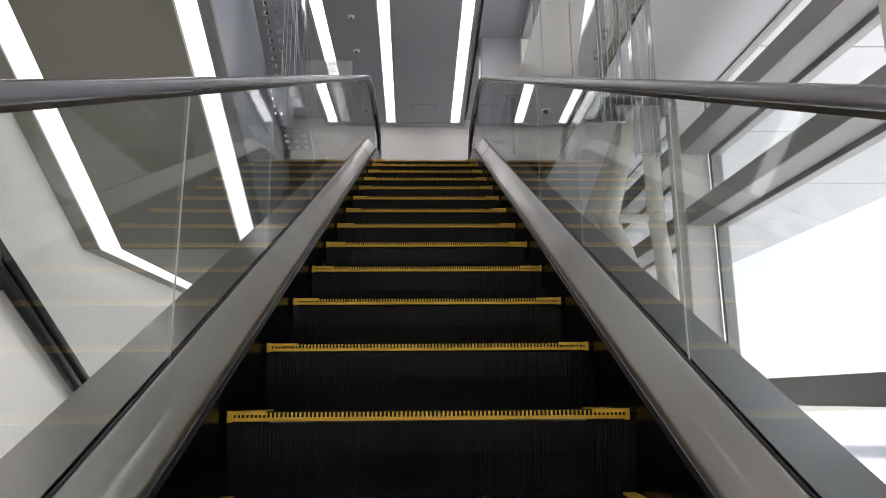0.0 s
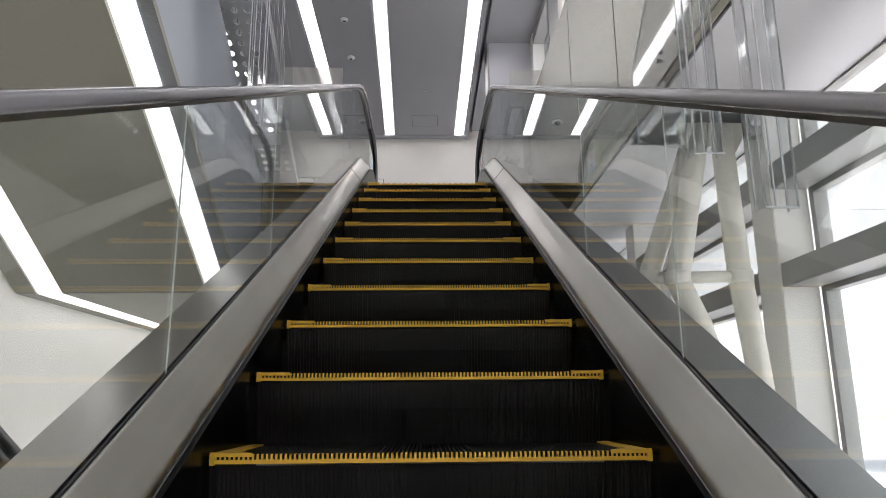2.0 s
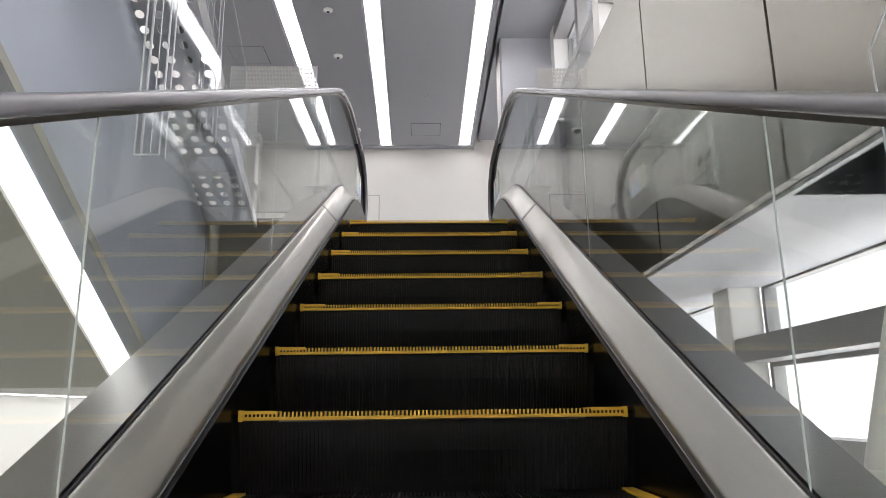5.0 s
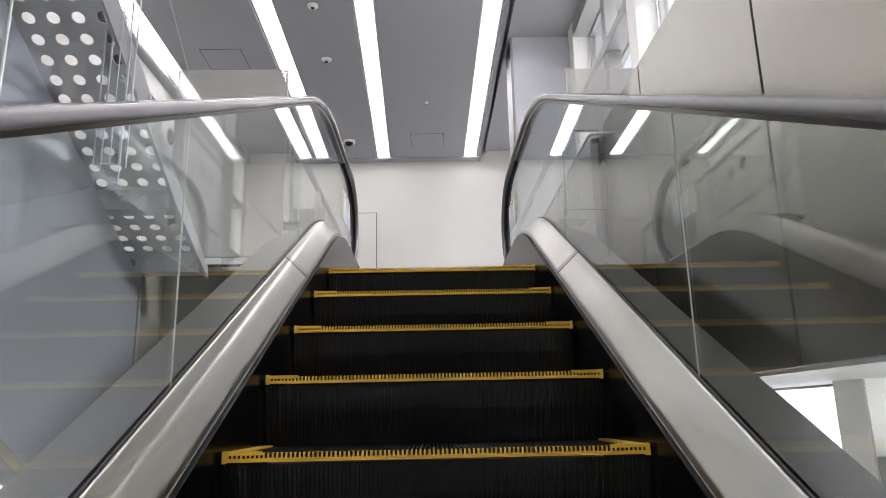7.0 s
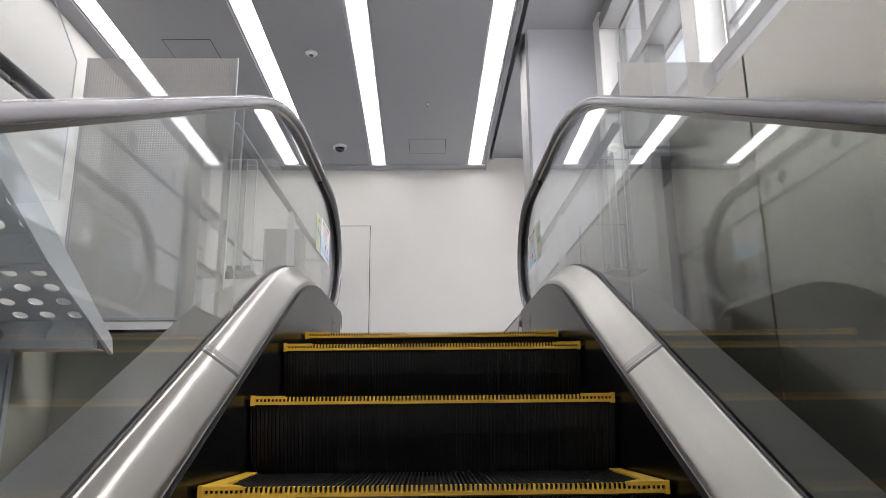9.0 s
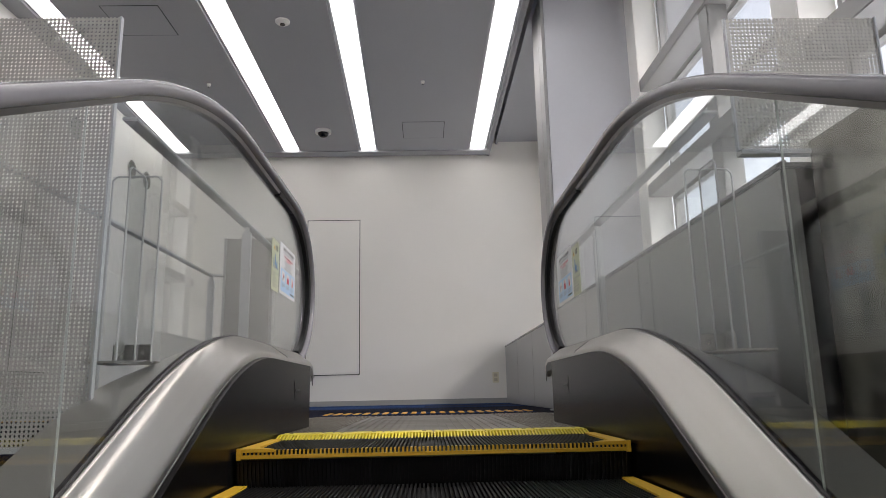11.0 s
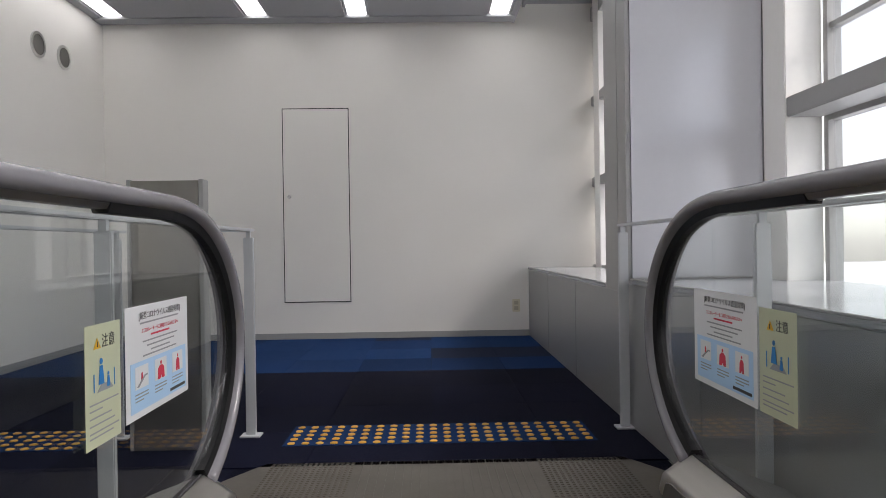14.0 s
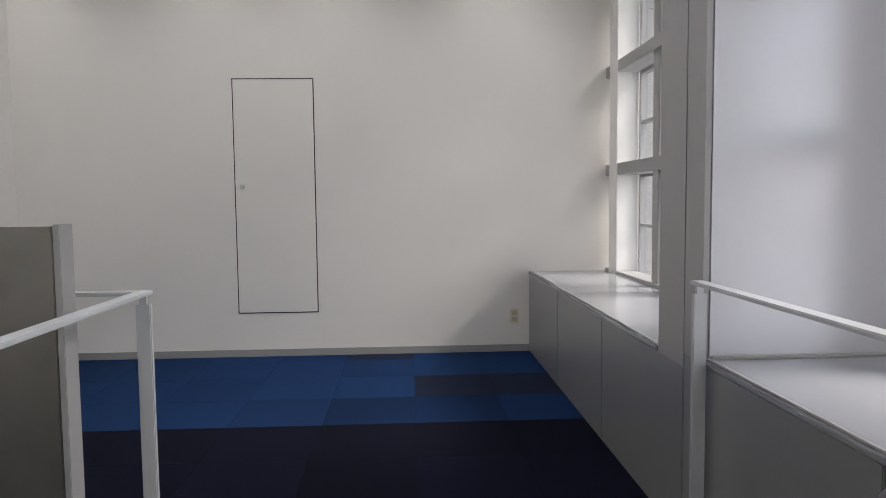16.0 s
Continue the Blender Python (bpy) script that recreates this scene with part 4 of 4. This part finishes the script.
# dark handrail band of the flight below, on the left wall
band = empty("wall_handrail", "dark twin-tube handrail sloping along the white wall", "handrail")
for dz in (0.0, -0.13):
    part("tube", tube([(LEFT + 0.09, -4.6, -0.335 + dz), (LEFT + 0.09, 0.4, -3.36 + dz)], 0.045, 14), RUBBER, band, smooth=True)
for yb in (-4.0, -2.6, -1.2, 0.1):
    zb = -0.335 - (yb + 4.6) * 0.605
    part("bracket", box(LEFT, LEFT + 0.09, yb - 0.012, yb + 0.012, zb - 0.12, zb - 0.02), RUBBER, band)

# clear acrylic guards hung beside the handrails
def guard(side, x, y0, z_low, z_top, sheet=None):
    g = empty("acrylic_guard", "clear acrylic guard hanging beside the handrail", "guard panel", "acrylic guards")
    xs = side * x
    outline = [(xs - 0.045, y0), (xs + 0.045, y0), (xs + 0.045, y0 + 0.055), (xs + 0.040, y0 + 0.055), (xs + 0.040, y0 + 0.006), (xs - 0.040, y0 + 0.006), (xs - 0.040, y0 + 0.055), (xs - 0.045, y0 + 0.055)]
    p = part("channel", prism(outline, "z", z_low, z_top), ACRYL, g)
    p.visible_shadow = False
    # The last two strips lie mid-face, modelled in place of streaky highlights.
    for ex, ey, wd in ((-0.046, 0.0, 0.005), (0.041, 0.0, 0.005), (-0.046, 0.051, 0.004), (0.042, 0.051, 0.004), (-0.018, -0.001, 0.003), (0.012, -0.001, 0.002)):
        part("edge", box(xs + ex, xs + ex + wd, y0 + ey, y0 + ey + 0.005, z_low, z_top), ACRYLSHINE, p, "pale strip drawn for the acrylic's bright edges and streaks")
    part("edge", box(xs - 0.045, xs + 0.045, y0 - 0.001, y0 + 0.006, z_low - 0.004, z_low), ACRYLSHINE, p)
    if sheet:
        p = part("sheet", prism(sheet, "x", xs - 0.003, xs + 0.003), ACRYL, g)
        p.visible_shadow = False
        for a, c in list(zip(sheet, sheet[1:]))[1:]:
            part("edge", tube([(xs, *a), (xs, *c)], 0.0022, 6), ACRYLSHINE, p, "pale strip drawn for the acrylic's bright edges and streaks")
    return g


guard(1, 0.845, -4.60, -1.22, 0.45, [(-4.54, -1.20), (-3.95, -0.925), (-3.95, -0.60), (-4.54, -0.10)])
guard(1, 0.90, -4.87, -1.47, 0.30)
guard(-1, 1.10, -1.99, 0.055, 1.6, [(-1.93, 0.07), (-1.30, 0.30), (-1.30, 0.75), (-1.93, 1.2)])
guard(-1, 1.00, -2.84, -0.38, 1.0, [(-2.78, -0.36), (-2.10, -0.05), (-2.10, 0.45), (-2.78, 0.9)])


def clear_sheet(parent, x0, x1, y0, y1, z0, z1):
    """An upright acrylic sheet with its polished rim."""
    x0, x1 = min(x0, x1), max(x0, x1)
    p = part("sheet", box(x0, x1, y0, y1, z0, z1), ACRYL, parent)
    p.visible_shadow = False
    if x1 - x0 > y1 - y0:
        ym = (y0 + y1) / 2
        runs = [[(x0, ym, z0), (x0, ym, z1 - 0.012), (x0 + 0.012, ym, z1), (x1 - 0.012, ym, z1), (x1, ym, z1 - 0.012), (x1, ym, z0)]]
    else:
        xm = (x0 + x1) / 2
        runs = [[(xm, y0, z0), (xm, y0, z1 - 0.012), (xm, y0 + 0.012, z1), (xm, y1 - 0.012, z1), (xm, y1, z1 - 0.012), (xm, y1, z0)]]
    for r in runs:
        for a, c in zip(r, r[1:]):
            part("edge", tube([a, c], 0.0027, 6), ACRYLSHINE, p, "pale strip drawn for the acrylic's bright edges and streaks")
    return p


for s in (-1, 1):
    g = empty("acrylic_guide", "clear acrylic guide board standing beside the balustrade", "guard panel", "acrylic guides")
    o = 0.026 if s < 0 else 0.0
    clear_sheet(g, s * (0.700 + o), s * (0.832 + o), -0.534, -0.529, 0.222, 0.72)
    clear_sheet(g, s * (0.738 + o), s * (0.743 + o), -0.640, -0.5345, 0.222, 0.715)
    foot = part("foot", box(min(s * 0.69, s * 0.84), max(s * 0.69, s * 0.84), -0.66, -0.515, 0.216, 0.2215), STEEL, g, "steel foot bracket")
    tab = part("tab", box(min(s * (0.705 + o), s * (0.80 + o)), max(s * (0.705 + o), s * (0.80 + o)), -0.528, -0.524, 0.2215, 0.268), STEEL, foot)
    part("tab", box(min(s * (0.7435 + o), s * (0.7465 + o)), max(s * (0.7435 + o), s * (0.7465 + o)), -0.64, -0.59, 0.2215, 0.268), STEEL, foot)
    for dx in (0.72, 0.785):
        part("screw", disc((s * (dx + o), -0.534, 0.245), (0, -1, 0), 0.006, 0.004, 10), CHROME, foot)

# ---- notices on the glass ----


def plate_on(side, y0, y1, z0, z1, lift, m, parent, name, label=""):
    """A thin sheet on the inner face of the glass."""
    x = side * (GLASS_X[side] - 0.0055 - lift)
    return part(name, box(min(x, x - side * 0.0004), max(x, x - side * 0.0004), y0, y1, z0, z1), m, parent, label)


def words(text, side, y_mid, z, size, m, parent, lift, wide=1.0):
    cu = bpy.data.curves.new("lettering", "FONT")
    cu.body, cu.size, cu.align_x, cu.align_y, cu.extrude = text, size, "CENTER", "CENTER", 0.0002
    cu.materials.append(m)
    o = new("lettering", cu)
    o.parent = parent
    o.matrix_basis = pose(side * (GLASS_X[side] - 0.0055 - lift), y_mid, z, 90, 0, 90 if side < 0 else -90) @ Matrix.Diagonal((wide, 1, 1, 1))
    return o


for side in (-1, 1):
    n = empty("notice", "white and pale blue laminated notice taped to the glass", "notice", "glass notices")
    ya, yb, za, zb = (0.372, 0.686, 0.530, 0.738) if side < 0 else (0.500, 0.824, 0.506, 0.729)
    plate_on(side, ya, yb, za, zb, 0.0, PAPER, n, "sheet")
    H = zb - za
    u = (lambda a: ya + a * (yb - ya)) if side < 0 else (lambda a: yb - a * (yb - ya))
    v = lambda a: zb - a * H

    def bar(a0, a1, c0, c1, m, name, lift=0.0008, label=""):
        q = sorted((u(a0), u(a1)))
        return plate_on(side, q[0], q[1], v(c1), v(c0), lift, m, n, name, label)

    bar(0.06, 0.95, 0.50, 0.94, PAPERBLUE, "blue_field", 0.0006, "pale blue printed field")
    words("[新型コロナウイルス感染対策]", side, u(0.52), v(0.10), 0.0155, INK, n, 0.001)
    bar(0.20, 0.82, 0.155, 0.170, INKGREY, "text_line")
    words("エスカレーターをご利用されるみなさまへ", side, u(0.52), v(0.235), 0.0098, INKRED, n, 0.001)
    bar(0.36, 0.66, 0.275, 0.292, INKRED, "text_line")
    for c, a0, a1 in ((0.325, 0.24, 0.80), (0.370, 0.30, 0.74), (0.415, 0.36, 0.66), (0.455, 0.24, 0.78)):
        bar(a0, a1, c, c + 0.014, INKGREY, "text_line")
    for k, a0 in enumerate((0.12, 0.41, 0.70)):
        bar(a0, a0 + 0.19, 0.54, 0.74, PAPER, "picture", 0.0009)
        fx = side * (GLASS_X[side] - 0.0070)

        def sign(outline, m):
            """A flat printed shape; outline in shares of the notice."""
            part("figure_sign", prism([(u(p), v(q)) for p, q in outline], "x", min(fx, fx - side * 0.0004), max(fx, fx - side * 0.0004)), m, n)

        mid = a0 + 0.095
        if k == 0:
            sign([(a0 + 0.02, 0.72), (a0 + 0.05, 0.725), (a0 + 0.14, 0.645), (a0 + 0.175, 0.64), (a0 + 0.17, 0.625), (a0 + 0.13, 0.63), (a0 + 0.04, 0.705)], INKGREY)
            sign([(mid - 0.012, 0.665), (mid + 0.012, 0.655), (mid + 0.008, 0.60), (mid - 0.010, 0.605)], INKRED)
        else:
            w0 = 0.055 if k == 1 else 0.032
            sign([(mid - w0, 0.735), (mid - w0 * 0.3, 0.735), (mid + w0 * 0.1, 0.70), (mid + w0 * 0.3, 0.735), (mid + w0, 0.735), (mid + w0 * 0.85, 0.63), (mid + w0 * 0.3, 0.605), (mid - w0 * 0.3, 0.605), (mid - w0 * 0.85, 0.635)], INKRED)
            part("figure_sign", disc((fx, u(mid), v(0.583)), (-side, 0, 0), 0.0040 if k == 1 else 0.0030, 0.0004, 14), INKRED, n)
        for c in (0.78, 0.81, 0.84):
            bar(a0, a0 + (0.19 if c < 0.83 else 0.12), c, c + 0.012, INKGREY, "text_line")
    bar(0.66, 0.93, 0.885, 0.915, INK, "text_line")

    n = empty("caution_sticker", "pale yellow-green caution sticker on the glass", "sticker", "glass stickers")
    ya, yb, za, zb = (0.228, 0.352, 0.524, 0.722) if side < 0 else (0.350, 0.490, 0.506, 0.712)
    H = zb - za
    plate_on(side, ya, yb, za, zb, 0.0, PAPERCREAM, n, "sheet")
    u = (lambda a, ya=ya, yb=yb: ya + a * (yb - ya)) if side < 0 else (lambda a, ya=ya, yb=yb: yb - a * (yb - ya))
    v = lambda a, zb=zb, H=H: zb - a * H
    x = side * (GLASS_X[side] - 0.0065)
    tri = [(u(0.22), v(0.20)), (u(0.42), v(0.20)), (u(0.32), v(0.11))]
    part("warning_triangle", prism(tri, "x", min(x, x - side * 0.0004), max(x, x - side * 0.0004)), YELLOW, n, "yellow warning triangle")
    bar(0.31, 0.33, 0.14, 0.185, INK, "mark", 0.0016)
    words("注意", side, u(0.64), v(0.155), 0.024, INK, n, 0.001)
    x = side * (GLASS_X[side] - 0.0068)
    for a, c, s in ((0.42, 0.30, 1.0), (0.62, 0.42, 0.6)):
        dress = [(u(a - 0.08 * s), v(c + 0.20 * s)), (u(a + 0.08 * s), v(c + 0.20 * s)), (u(a + 0.04 * s), v(c + 0.045 * s)), (u(a - 0.04 * s), v(c + 0.045 * s))]
        part("figure_sign", prism(dress, "x", min(x, x - side * 0.0004), max(x, x - side * 0.0004)), INKBLUE, n, "blue pictogram")
        part("figure_sign", disc((x, u(a), v(c + 0.01)), (-side, 0, 0), 0.0052 * s, 0.0004, 12), INKBLUE, n)
    base_line = [(u(0.30), v(0.56)), (u(0.76), v(0.56)), (u(0.66), v(0.50)), (u(0.42), v(0.50))]
    part("step_sign", prism(base_line, "x", min(x, x - side * 0.0003), max(x, x - side * 0.0003)), INKGREY, n)
    for a in (0.22, 0.80):
        bar(a - 0.012, a + 0.012, 0.40, 0.55, INKBLUE, "side_mark", 0.0012)
    for c, a1 in ((0.64, 0.92), (0.69, 0.45), (0.75, 0.70), (0.81, 0.80), (0.87, 0.92), (0.91, 0.75)):
        bar(0.10, a1, c, c + 0.013, INKGREY, "text_line")
